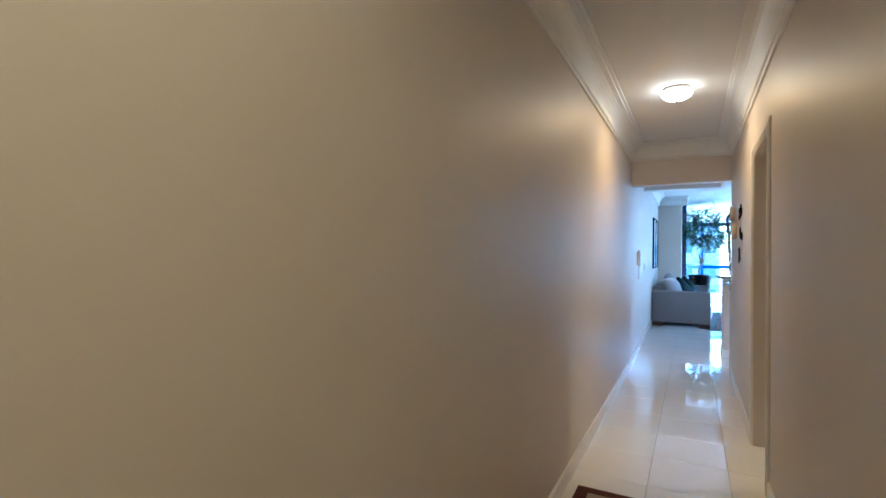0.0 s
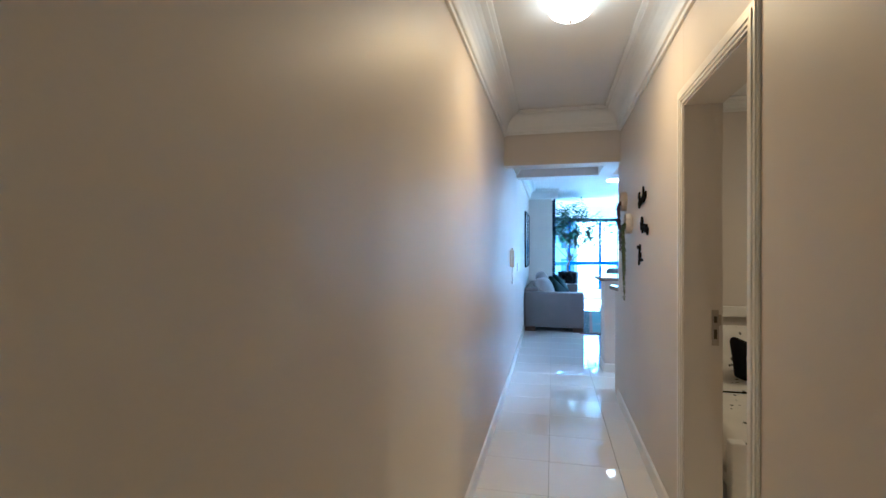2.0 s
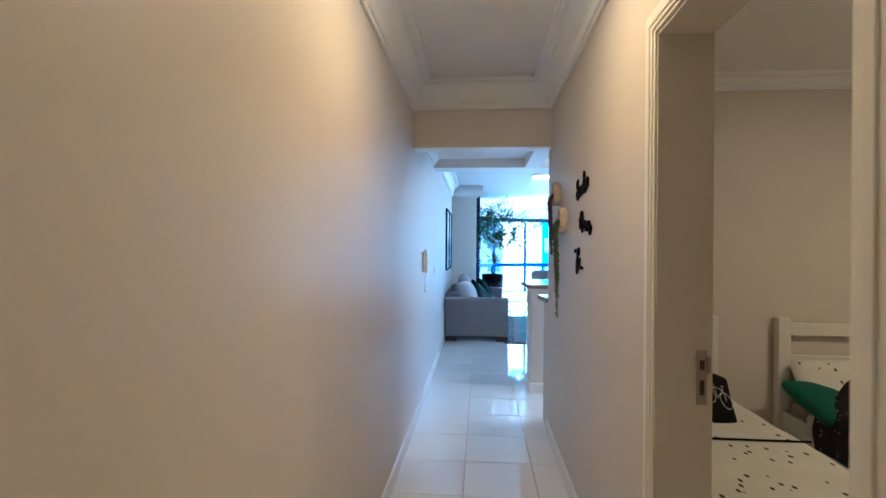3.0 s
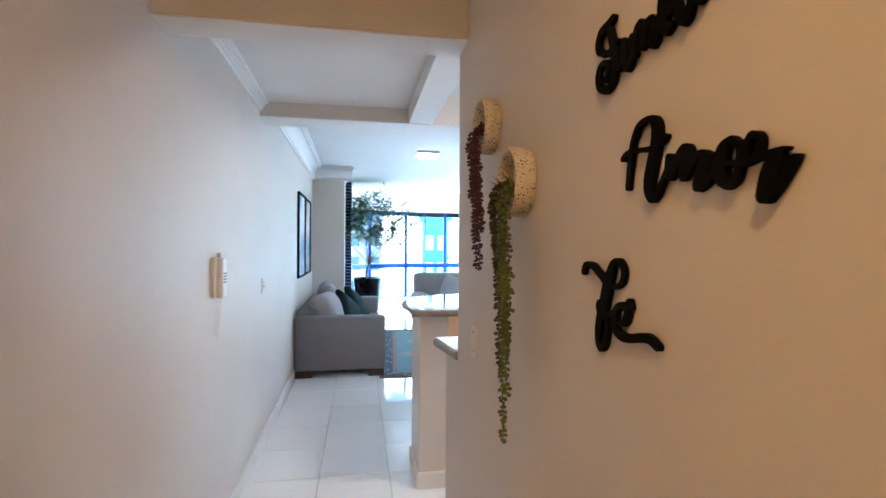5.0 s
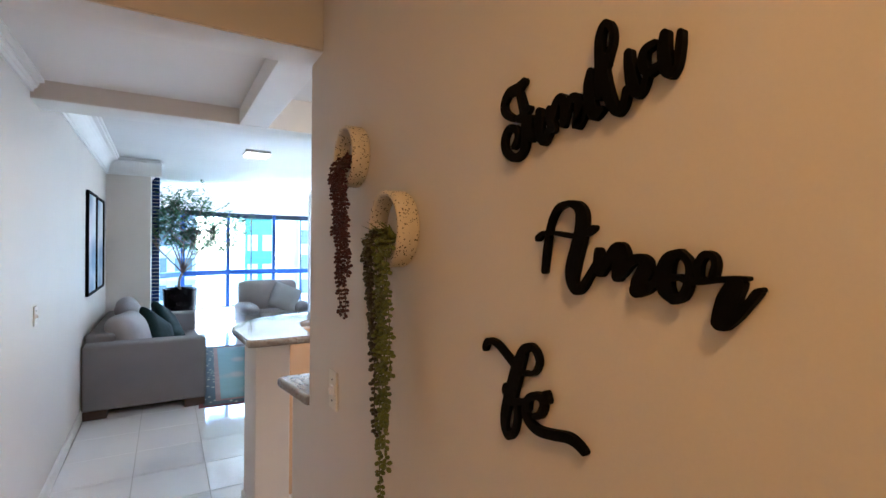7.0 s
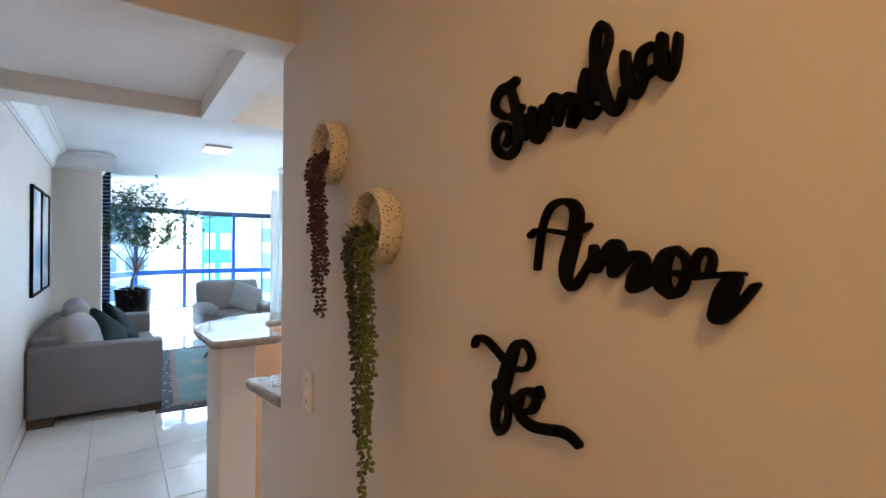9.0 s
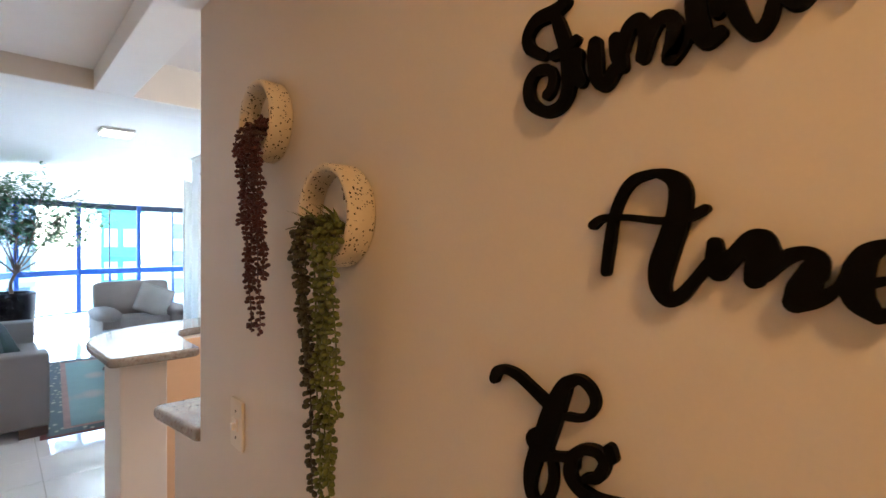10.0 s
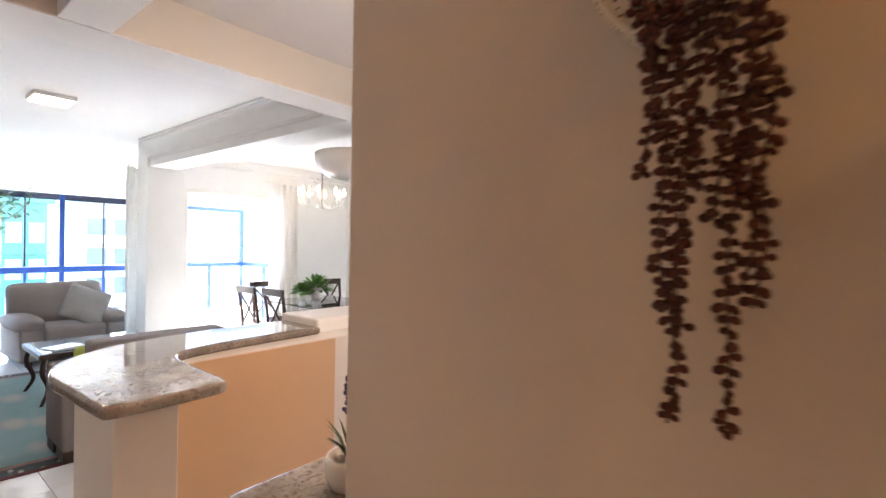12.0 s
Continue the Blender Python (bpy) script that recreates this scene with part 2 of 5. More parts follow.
GROUND = material("city_ground", (0.22, 0.23, 0.22), 0.95, vary=0.3, scale=0.05, grain=0.6, bump=0.0)


# ---- builders ----
def part(name, bm, mat, parent=None, label="", smooth=False):
    me = bpy.data.meshes.new(name)
    bmesh.ops.recalc_face_normals(bm, faces=bm.faces)
    if smooth:
        for f in bm.faces:
            f.smooth = True
    bm.to_mesh(me)
    bm.free()
    me.materials.append(mat)
    ob = new(name, me)
    if parent:
        ob.parent = parent
    if label:
        ob["label"] = label
    return ob


def thing(name, loc, label, category, group="", turn=0.0):
    root = new(name)
    root.empty_display_size = 0.1
    root.matrix_world = pose(*loc, 0, 0, turn)
    return tagged(root, label, category, group)


def single(name, bm, mat, label, category, group="", smooth=False):
    return tagged(part(name, bm, mat, None, "", smooth), label, category, group)


def add_box(bm, x0, x1, y0, y1, z0, z1, bevel=0.0, seg=2, turn=None):
    m = Matrix.Translation(((x0 + x1) / 2, (y0 + y1) / 2, (z0 + z1) / 2)) @ Matrix.Diagonal((x1 - x0, y1 - y0, z1 - z0, 1))
    b2 = bmesh.new()
    bmesh.ops.create_cube(b2, size=1, matrix=m)
    if bevel:
        bmesh.ops.bevel(b2, geom=list(b2.edges), offset=bevel, segments=seg, profile=0.5, affect="EDGES")
    if turn is not None:
        bmesh.ops.transform(b2, matrix=turn, verts=b2.verts)
    join(bm, b2)
    return bm


def join(bm, b2):
    lut = {v: bm.verts.new(v.co) for v in b2.verts}
    for f in b2.faces:
        nf = bm.faces.new([lut[v] for v in f.verts])
        nf.smooth = f.smooth
    b2.free()


def boxed(x0, x1, y0, y1, z0, z1, bevel=0.0, seg=2, turn=None):
    return add_box(bmesh.new(), x0, x1, y0, y1, z0, z1, bevel, seg, turn)


def slab(name, x0, x1, y0, y1, z0, z1, mat, bevel=0.0):
    return tagged(part(name, boxed(x0, x1, y0, y1, z0, z1, bevel), mat), kind="structure")


def add_lathe(bm, profile, n=32, centre=(0, 0, 0), turn=None):
    """Turns a profile of (radius, height) round the z axis."""
    rings = []
    t = Matrix.Translation(centre) @ (turn or Matrix())
    for r, z in profile:
        rings.append([bm.verts.new(t @ Vector((r * math.cos(2 * math.pi * k / n), r * math.sin(2 * math.pi * k / n), z))) for k in range(n)])
    for a, b in zip(rings, rings[1:]):
        for k in range(n):
            bm.faces.new((a[k], a[(k + 1) % n], b[(k + 1) % n], b[k]))
    for ring in (rings[0], rings[-1]):
        bm.faces.new(ring)
    return bm


def add_tube(bm, pts, radii, n=8):
    """A round tube along points, with a radius for each."""
    pts = [Vector(p) for p in pts]
    if not hasattr(radii, "__len__"):
        radii = [radii] * len(pts)
    rings, side = [], None
    for i, p in enumerate(pts):
        d = (pts[min(i + 1, len(pts) - 1)] - pts[max(i - 1, 0)]).normalized()
        if side is None:
            side = d.orthogonal().normalized()
        side = (side - d * side.dot(d)).normalized()
        up = d.cross(side)
        rings.append([bm.verts.new(p + radii[i] * (math.cos(2 * math.pi * k / n) * side + math.sin(2 * math.pi * k / n) * up)) for k in range(n)])
    for a, b in zip(rings, rings[1:]):
        for k in range(n):
            bm.faces.new((a[k], a[(k + 1) % n], b[(k + 1) % n], b[k]))
    bm.faces.new(rings[0]), bm.faces.new(rings[-1])
    return bm


def glide(pts, steps=6):
    """A smooth line through points of any dimension."""
    pts = [tuple(p) for p in pts]
    out = []
    for i in range(len(pts) - 1):
        p0, p1, p2, p3 = pts[max(i - 1, 0)], pts[i], pts[i + 1], pts[min(i + 2, len(pts) - 1)]
        for s in range(steps):
            t = s / steps
            out.append(tuple(0.5 * (2 * b + (c - a) * t + (2 * a - 5 * b + 4 * c - d) * t * t + (3 * b - a - 3 * c + d) * t ** 3) for a, b, c, d in zip(p0, p1, p2, p3)))
    out.append(pts[-1])
    return out


def add_outline(bm, pts, z0, z1, bevel=0.0, seg=3):
    """A flat plate with the outline pts, rounded along its edges."""
    b2 = bmesh.new()
    low = [b2.verts.new((x, y, z0)) for x, y in pts]
    f = b2.faces.new(low)
    up = bmesh.ops.extrude_face_region(b2, geom=[f])
    bmesh.ops.translate(b2, verts=[v for v in up["geom"] if isinstance(v, bmesh.types.BMVert)], vec=(0, 0, z1 - z0))
    bmesh.ops.recalc_face_normals(b2, faces=b2.faces)
    if bevel:
        rim = [e for e in b2.edges if len(e.link_faces) == 2 and abs(e.verts[0].co.z - e.verts[1].co.z) < 1e-6]
        bmesh.ops.bevel(b2, geom=rim, offset=bevel, segments=seg, profile=0.5, affect="EDGES")
    join(bm, b2)
    return bm


def add_pillow(bm, w, h, d, turn, square=0.27, n=20, m=12, wobble=0.0, seed=0):
    """A stuffed cushion, w by h across and d thick, thin towards its corners."""
    def power(c, e):
        return math.copysign(abs(c) ** e, c)
    rings = []
    for j in range(1, m):
        v = -math.pi / 2 + math.pi * j / m
        ring = []
        for i in range(n):
            u = 2 * math.pi * i / n
            flat = math.cos(v) ** 0.55
            p = Vector((w / 2 * flat * power(math.cos(u), square), h / 2 * flat * power(math.sin(u), square), d / 2 * math.sin(v)))
            if wobble:
                p += wobble * Vector(noise.noise_vector(p * 7 + Vector((seed, seed * 2, 0))))
            ring.append(bm.verts.new(turn @ p))
        rings.append(ring)
    for a, b in zip(rings, rings[1:]):
        for k in range(n):
            bm.faces.new((a[k], a[(k + 1) % n], b[(k + 1) % n], b[k]))
    bm.faces.new(rings[0]), bm.faces.new(rings[-1])
    return bm


def sweep_profile(name, profile, p0, p1, inward, mat):
    """Runs a moulding along the wall foot from p0 to p1; profile: (out from the wall, height)."""
    bm = bmesh.new()
    ends = []
    for p in (p0, p1):
        ends.append([bm.verts.new((p[0] + inward[0] * a, p[1] + inward[1] * a, b)) for a, b in profile])
    k = len(profile)
    for i in range(k):
        bm.faces.new((ends[0][i], ends[0][(i + 1) % k], ends[1][(i + 1) % k], ends[1][i]))
    bm.faces.new(ends[0]), bm.faces.new(ends[1])
    return tagged(part(name, bm, mat), kind="structure")


def crown_profile(top, h, w):
    pts = [(0.0, top - h), (0.014, top - h), (0.018, top - h + 0.016), (0.028, top - h + 0.020)]
    for i in range(7):
        a = math.pi / 2 * i / 6
        pts.append((0.032 + (w - 0.062) * (1 - math.cos(a)), top - h + 0.026 + (h - 0.062) * math.sin(a)))
    pts += [(w - 0.022, top - 0.034), (w - 0.022, top - 0.022), (w, top - 0.016), (w, top - 0.001), (0.0, top - 0.001)]
    return pts


BASE = [(0.0, 0.0), (0.014, 0.0), (0.014, 0.088), (0.010, 0.096), (0.0, 0.10)]

# ---- the structure ----
XL, XR, H, HY = -0.46, 0.595, 2.70, 5.25
CR = crown_profile(H, 0.21, 0.15)
slab("floor", -0.9, 6.0, -3.0, 15.4, -0.20, -0.010, GROUT)

# hall walls
slab("wall_hall_left", XL - 0.15, XL, -2.75, 5.30, -0.01, H + 0.1, PAINT)
LEAN = -0.0095  # outward run a metre of the wall past the header, fitted to the camera's view


def left_wall(y):
    return XL + LEAN * (y - 5.30)


tagged(part("wall_living_left", boxed(-0.15, 0.0, 0.0, 5.91, -0.01, H + 0.1, turn=pose(XL, 5.30, 0, 0, 0, math.degrees(-math.atan(LEAN)))), PAINT), kind="structure")
slab("wall_hall_right_near", XR, XR + 0.15, -2.75, 2.345, -0.01, H + 0.1, PAINT)
slab("wall_hall_right_far", XR, XR + 0.15, 3.12, 5.394, -0.01, H + 0.1, PAINT, 0.004)
slab("wall_over_door", XR, XR + 0.15, 2.345, 3.12, 2.10, H + 0.1, PAINT)
slab("wall_hall_end", XL, XR, -2.75, -2.60, -0.01, H + 0.1, PAINT)
slab("header_beam", XL, XR, HY, 5.41, 2.214, H + 0.1, PAINT, 0.003)
# thin white sheet: daylight on the header's underside put into the colour
slab("soffit_header_lit", XL, XR, HY + 0.004, 5.406, 2.210, 2.2145, GYPSUM)
slab("ceiling_hall", XL, XR, -2.60, HY, H, H + 0.1, PLASTER)
sweep_profile("crown_hall_left", CR, (XL, -2.6), (XL, HY), (1, 0), GYPSUM)
sweep_profile("crown_hall_right", CR, (XR, -2.6), (XR, HY), (-1, 0), GYPSUM)
sweep_profile("crown_header", crown_profile(H, 0.198, 0.15), (XL, HY), (XR, HY), (0, -1), GYPSUM)
sweep_profile("crown_hall_end", CR, (XL, -2.6), (XR, -2.6), (0, 1), GYPSUM)
sweep_profile("baseboard_left", BASE, (XL, -2.6), (XL, 5.30), (1, 0), TRIM)
sweep_profile("baseboard_living_left", BASE, (XL, 5.30), (left_wall(11.2), 11.2), (1, 0), TRIM)
sweep_profile("baseboard_right_near", BASE, (XR, -2.6), (XR, 2.262), (-1, 0), TRIM)
sweep_profile("baseboard_right_far", BASE, (XR, 3.19), (XR, 5.394), (-1, 0), TRIM)

# entrance to the bedroom: lining, casings, strike plate
door = tagged(new("door_1"), "open doorway with a painted frame and a steel strike plate", "doorway", kind="structure")
door.matrix_world = pose(XR, 2.7325, 0)


def casing_profile(bm, side):
    # stepped casing round the opening, standing on the hall side
    for a, b, out in ((0.0, 0.075, 0.008), (0.012, 0.066, 0.013), (0.026, 0.048, 0.017)):
        if side == "top":
            add_box(bm, -out, 0.0, -0.3875 - b + 0.0, 0.3875 + b, 2.10 + a, 2.10 + b, 0.002)
        else:
            s = -1 if side == "near" else 1
            y0, y1 = sorted((s * (0.3875 + a - 0.004), s * (0.3875 + b)))
            add_box(bm, -out, 0.0, y0, y1, 0.0, 2.10 + a + 0.001, 0.002)
    return bm


for side in ("near", "far", "top"):
    part("casing", casing_profile(bmesh.new(), side), TRIM, door)
part("jamb", boxed(0.0, 0.165, 0.3775, 0.3875, 0, 2.10, 0.001), JAMB, door)
part("jamb", boxed(0.0, 0.165, -0.3875, -0.3775, 0, 2.10, 0.001), JAMB, door)
part("head_lining", boxed(0.0, 0.165, -0.3775, 0.3775, 2.09, 2.10, 0.001), JAMB, door)
plate = part("strike_plate", boxed(0.118, 0.148, 0.374, 0.3775, 0.97, 1.135, 0.001), METAL, door, "brushed steel strike plate")
part("latch_hole", boxed(0.126, 0.140, 0.373, 0.3745, 1.00, 1.045, 0.0005), DARK_HOLE, plate)
part("latch_hole", boxed(0.126, 0.140, 0.373, 0.3745, 1.075, 1.105, 0.0005), DARK_HOLE, plate)
part("strike_lip", boxed(0.146, 0.158, 0.370, 0.3755, 1.065, 1.115, 0.002), METAL, plate)

# bedroom behind the door
slab("wall_bedroom_far", XR + 0.15, 4.2, 5.20, 5.36, -0.01, H + 0.1, PAINT)
slab("wall_bedroom_side", 4.2, 4.35, 0.9, 5.36, -0.01, H + 0.1, PAINT)
slab("wall_bedroom_near", XR + 0.15, 4.2, 0.75, 0.90, -0.01, H + 0.1, PAINT)
slab("ceiling_bedroom", XR + 0.15, 4.2, 0.90, 5.20, H, H + 0.1, PLASTER)
CB = crown_profile(H, 0.11, 0.10)
sweep_profile("crown_bedroom", CB, (XR + 0.15, 5.20), (4.2, 5.20), (0, -1), GYPSUM)
sweep_profile("crown_bedroom_side", CB, (XR + 0.15, 0.9), (XR + 0.15, 5.2), (1, 0), GYPSUM)
sweep_profile("baseboard_bedroom", BASE, (XR + 0.15, 5.20), (4.2, 5.20), (0, -1), TRIM)

# beams and ceilings past the hall
# darker wall paint puts the shade of the beam's near face into the colour
slab("beam_cross", XL - 0.06, 5.2, 7.03, 7.30, 2.364, H + 0.1, PAINT, 0.004)
# white sheet below paints in the daylight bounced up from the floor
slab("soffit_cross_lit", XL - 0.06, 5.2, 7.034, 7.296, 2.36, 2.3645, GYPSUM)
slab("beam_long", 0.56, 0.735, 5.41, 7.03, 2.36, H + 0.1, GYPSUM, 0.004)
slab("ceiling_coffer", XL - 0.06, 0.56, 5.41, 7.03, 2.465, H + 0.1, PLASTER)
slab("ceiling_kitchen", 0.735, 5.2, 5.36, 7.03, 2.58, H + 0.1, PLASTER)
sweep_profile("crown_coffer", crown_profile(2.465, 0.07, 0.06), (left_wall(5.41), 5.41), (left_wall(7.03), 7.03), (1, 0), GYPSUM)
slab("ceiling_living", XL - 0.1, 2.25, 7.30, 14.95, H, H + 0.1, PLASTER)
slab("beam_dining", 2.25, 2.57, 7.30, 11.0, 2.40, H + 0.1, GYPSUM, 0.004)
slab("ceiling_dining", 2.57, 5.2, 7.30, 11.0, 2.62, H + 0.1, PLASTER)
slab("ceiling_bay", 2.25, 3.7, 11.0, 14.95, H, H + 0.1, PLASTER)
sweep_profile("crown_living_left", CR, (left_wall(7.30), 7.30), (left_wall(11.2), 11.2), (1, 0), GYPSUM)
sweep_profile("crown_living_beam", crown_profile(H, 0.22, 0.13), (2.25, 7.30), (2.25, 11.0), (-1, 0), GYPSUM)
sweep_profile("crown_cross_beam", crown_profile(H, 0.12, 0.10), (XL - 0.06, 7.30), (2.25, 7.30), (0, 1), GYPSUM)
sweep_profile("crown_pillar", CR, (left_wall(11.2), 11.2), (0.10, 11.2), (0, -1), GYPSUM)
sweep_profile("crown_pillar_side", CR, (-0.02, 11.2), (-0.02, 11.55), (1, 0), GYPSUM)
sweep_profile("crown_dining", crown_profile(2.62, 0.14, 0.10), (2.57, 11.0), (5.2, 11.0), (0, -1), GYPSUM)

# living room ends
slab("pillar_left", XL - 0.15, -0.02, 11.2, 11.55, -0.01, H + 0.1, PAINT, 0.004)
slab("wall_bay_left", XL - 0.15, XL, 11.55, 13.6, -0.01, H + 0.1, PAINT)
slab("pillar_right", 2.22, 2.64, 11.0, 11.30, -0.01, H + 0.1, GYPSUM, 0.004)
slab("wall_over_dining_window", 2.64, 3.98, 11.0, 11.16, 2.19, H + 0.1, GYPSUM)
slab("wall_dining_far", 3.98, 5.2, 11.0, 11.16, -0.01, H + 0.1, GYPSUM)
slab("wall_dining_side", 5.2, 5.35, 5.2, 11.16, -0.01, H + 0.1, GYPSUM)

# curved bay: low kerb, glazing and the band above it follow one polygon
BAY = [(-0.02, 13.60), (0.45, 14.35), (1.30, 14.72), (2.25, 14.80), (3.45, 14.80)]
for i, (a, b) in enumerate(zip(BAY, BAY[1:])):
    dx, dy = b[0] - a[0], b[1] - a[1]
    ln = math.hypot(dx, dy)
    m = pose(a[0], a[1], 0, 0, 0, math.degrees(math.atan2(dy, dx)))
    for nm, z0, z1, mat in (("bay_kerb", -0.01, 0.26, GYPSUM), ("bay_band", 2.27, H + 0.1, GYPSUM)):
        tagged(part(nm + f"_{i + 1}", boxed(0, ln, 0, 0.16, z0, z1, turn=m), mat), kind="structure")
    win = tagged(new(f"window_{i + 1}"), "bay window pane in a blue aluminium frame", "window", kind="structure")
    win.matrix_world = m
    part("top_rail", boxed(0, ln, 0.03, 0.11, 2.17, 2.27, 0.004), MULLION, win)
    part("bottom_rail", boxed(0, ln, 0.04, 0.10, 0.26, 0.29, 0.003), BLUE_FRAME, win)
    part("guard_rail", boxed(0, ln, 0.00, 0.075, 0.955, 1.060, 0.008), BLUE_FRAME, win)
    part("post", boxed(-0.035, 0.035, 0.01, 0.09, 0.26, 2.27, 0.004), BLUE_FRAME, win)
    k = max(1, round(ln / 0.62))
    for j in range(k):
        if j:
            part("mullion", boxed(ln * j / k - 0.012, ln * j / k + 0.012, 0.05, 0.075, 1.05, 2.17, 0.002), MULLION, win)
            part("guard_post", boxed(ln * j / k - 0.02, ln * j / k + 0.02, 0.03, 0.07, 0.29, 0.985, 0.003), BLUE_FRAME, win)
        for z0, z1 in ((0.29, 0.985), (1.055, 2.17)):
            p = part("pane", boxed(ln * j / k + 0.012, ln * (j + 1) / k - 0.012, 0.060, 0.066, z0, z1), PANE, win)
            p.visible_shadow = False
    sweep_profile(f"crown_bay_{i + 1}", crown_profile(H, 0.20, 0.13), a, b, (dy / ln, -dx / ln), GYPSUM)
dx, dy = 3.45 - 2.64, 14.80 - 11.30
tagged(part("wall_bay_right", boxed(0, math.hypot(dx, dy), -0.12, 0.0, -0.01, H + 0.1, turn=pose(2.64, 11.3, 0, 0, 0, math.degrees(math.atan2(dy, dx)))), GYPSUM), kind="structure")

# dining window and its balcony
win = tagged(new("window_dining"), "tall open glass balcony door with white frame", "window", kind="structure")
win.matrix_world = pose(2.64, 11.0, 0)
part("frame", boxed(0.0, 0.05, 0.02, 0.12, 0, 2.19, 0.003), TRIM, win)
part("frame", boxed(1.29, 1.34, 0.02, 0.12, 0, 2.19, 0.003), TRIM, win)
part("frame", boxed(0.05, 1.29, 0.02, 0.12, 2.14, 2.19, 0.003), TRIM, win)
balcony = tagged(new("balcony_1"), "narrow balcony with blue metal guard rail and glass", "balcony", kind="structure")
balcony.matrix_world = pose(2.7, 11.16, 0)
part("balcony_floor", boxed(0.05, 2.2, 0.0, 1.6, -0.2, -0.012), CONCRETE, balcony)
part("planter_kerb", boxed(0.45, 2.2, 1.25, 1.6, -0.012, 0.42, 0.01), CONCRETE, balcony)
part("guard_rail", boxed(0.40, 1.55, 1.40, 1.46, 1.12, 1.19, 0.006), BLUE_FRAME, balcony)
part("guard_rail", boxed(1.49, 1.55, 0.1, 1.40, 1.12, 1.19, 0.006), BLUE_FRAME, balcony)
for x, y in ((0.42, 1.43), (0.98, 1.43), (1.52, 1.43), (1.52, 0.7)):
    part("guard_post", boxed(x - 0.022, x + 0.022, y - 0.022, y + 0.022, -0.012, 1.12, 0.003), BLUE_FRAME, balcony)
part("awning_rail", boxed(0.40, 1.55, 1.40, 1.46, 2.02, 2.08, 0.006), BLUE_FRAME, balcony)
part("awning_post", boxed(1.49, 1.55, 1.40, 1.46, 1.19, 2.02, 0.004), BLUE_FRAME, balcony)
p = part("pane", boxed(0.44, 1.49, 1.427, 1.433, 0.1, 1.12), PANE, balcony)
p.visible_shadow = False

# kitchen half-walls
slab("wall_bar_post", 0.572, 0.752, 6.40, 6.80, -0.01, 1.05, PAINT, 0.006)
slab("wall_bar", 0.70, 2.35, 6.803, 7.10, -0.01, 1.05, PAINT, 0.006)
# peach colour on the bar's kitchen face only
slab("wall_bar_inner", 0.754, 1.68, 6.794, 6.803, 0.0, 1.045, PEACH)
slab("wall_bar_end", 1.68, 2.6, 6.952, 7.30, -0.008, 1.125, GYPSUM, 0.01)
slab("wall_counter", 0.598, 1.9, 5.396, 5.66, -0.01, 1.012, PAINT, 0.004)
sweep_profile("baseboard_bar", BASE, (0.572, 6.40), (0.752, 6.40), (0, -1), TRIM)
sweep_profile("baseboard_bar_side", BASE, (0.572, 6.386), (0.572, 6.80), (-1, 0), TRIM)

# ---- hall things ----


def ceiling_dome(loc, label, lit=None):
    """Flush lamp: a metal pan and a lit frosted bowl."""
    t = thing("ceiling_lamp", loc, label, "ceiling lamp", "hall ceiling lamps")
    part("pan", add_lathe(bmesh.new(), [(0.02, 0.0), (0.10, 0.0), (0.105, -0.012), (0.098, -0.022), (0.02, -0.022)], 40), METAL, t, smooth=True)
    bowl = part("bowl", add_lathe(bmesh.new(), [(0.104, -0.024), (0.116, -0.034), (0.113, -0.050), (0.098, -0.070), (0.072, -0.086), (0.038, -0.096), (0.006, -0.098)], 40), lit or FROSTED, t, "lit frosted glass bowl", smooth=True)
    bowl.visible_shadow = False
    part("finial", add_lathe(bmesh.new(), [(0.002, -0.100), (0.010, -0.104), (0.010, -0.112), (0.002, -0.118)], 12), METAL, t, smooth=True)
    return t


ceiling_dome((0.085, 3.22, H), "round frosted glass ceiling lamp, switched on")
ceiling_dome((0.085, -1.05, H), "round frosted glass ceiling lamp, switched on")

# bowl out of view, added over the kitchen light to brighten that ceiling
ceiling_dome((1.35, 5.9, 2.58), "unseen glowing white bowl added to the kitchen ceiling as fill light", KITCHEN_FILL_BOWL)
# unseen bowl, added to go with the bedroom's fill light
ceiling_dome((2.9, 3.2, H), "unseen frosted bowl added to the bedroom ceiling with the fill light")


def stroke(made, pts):
    made.append(pts)


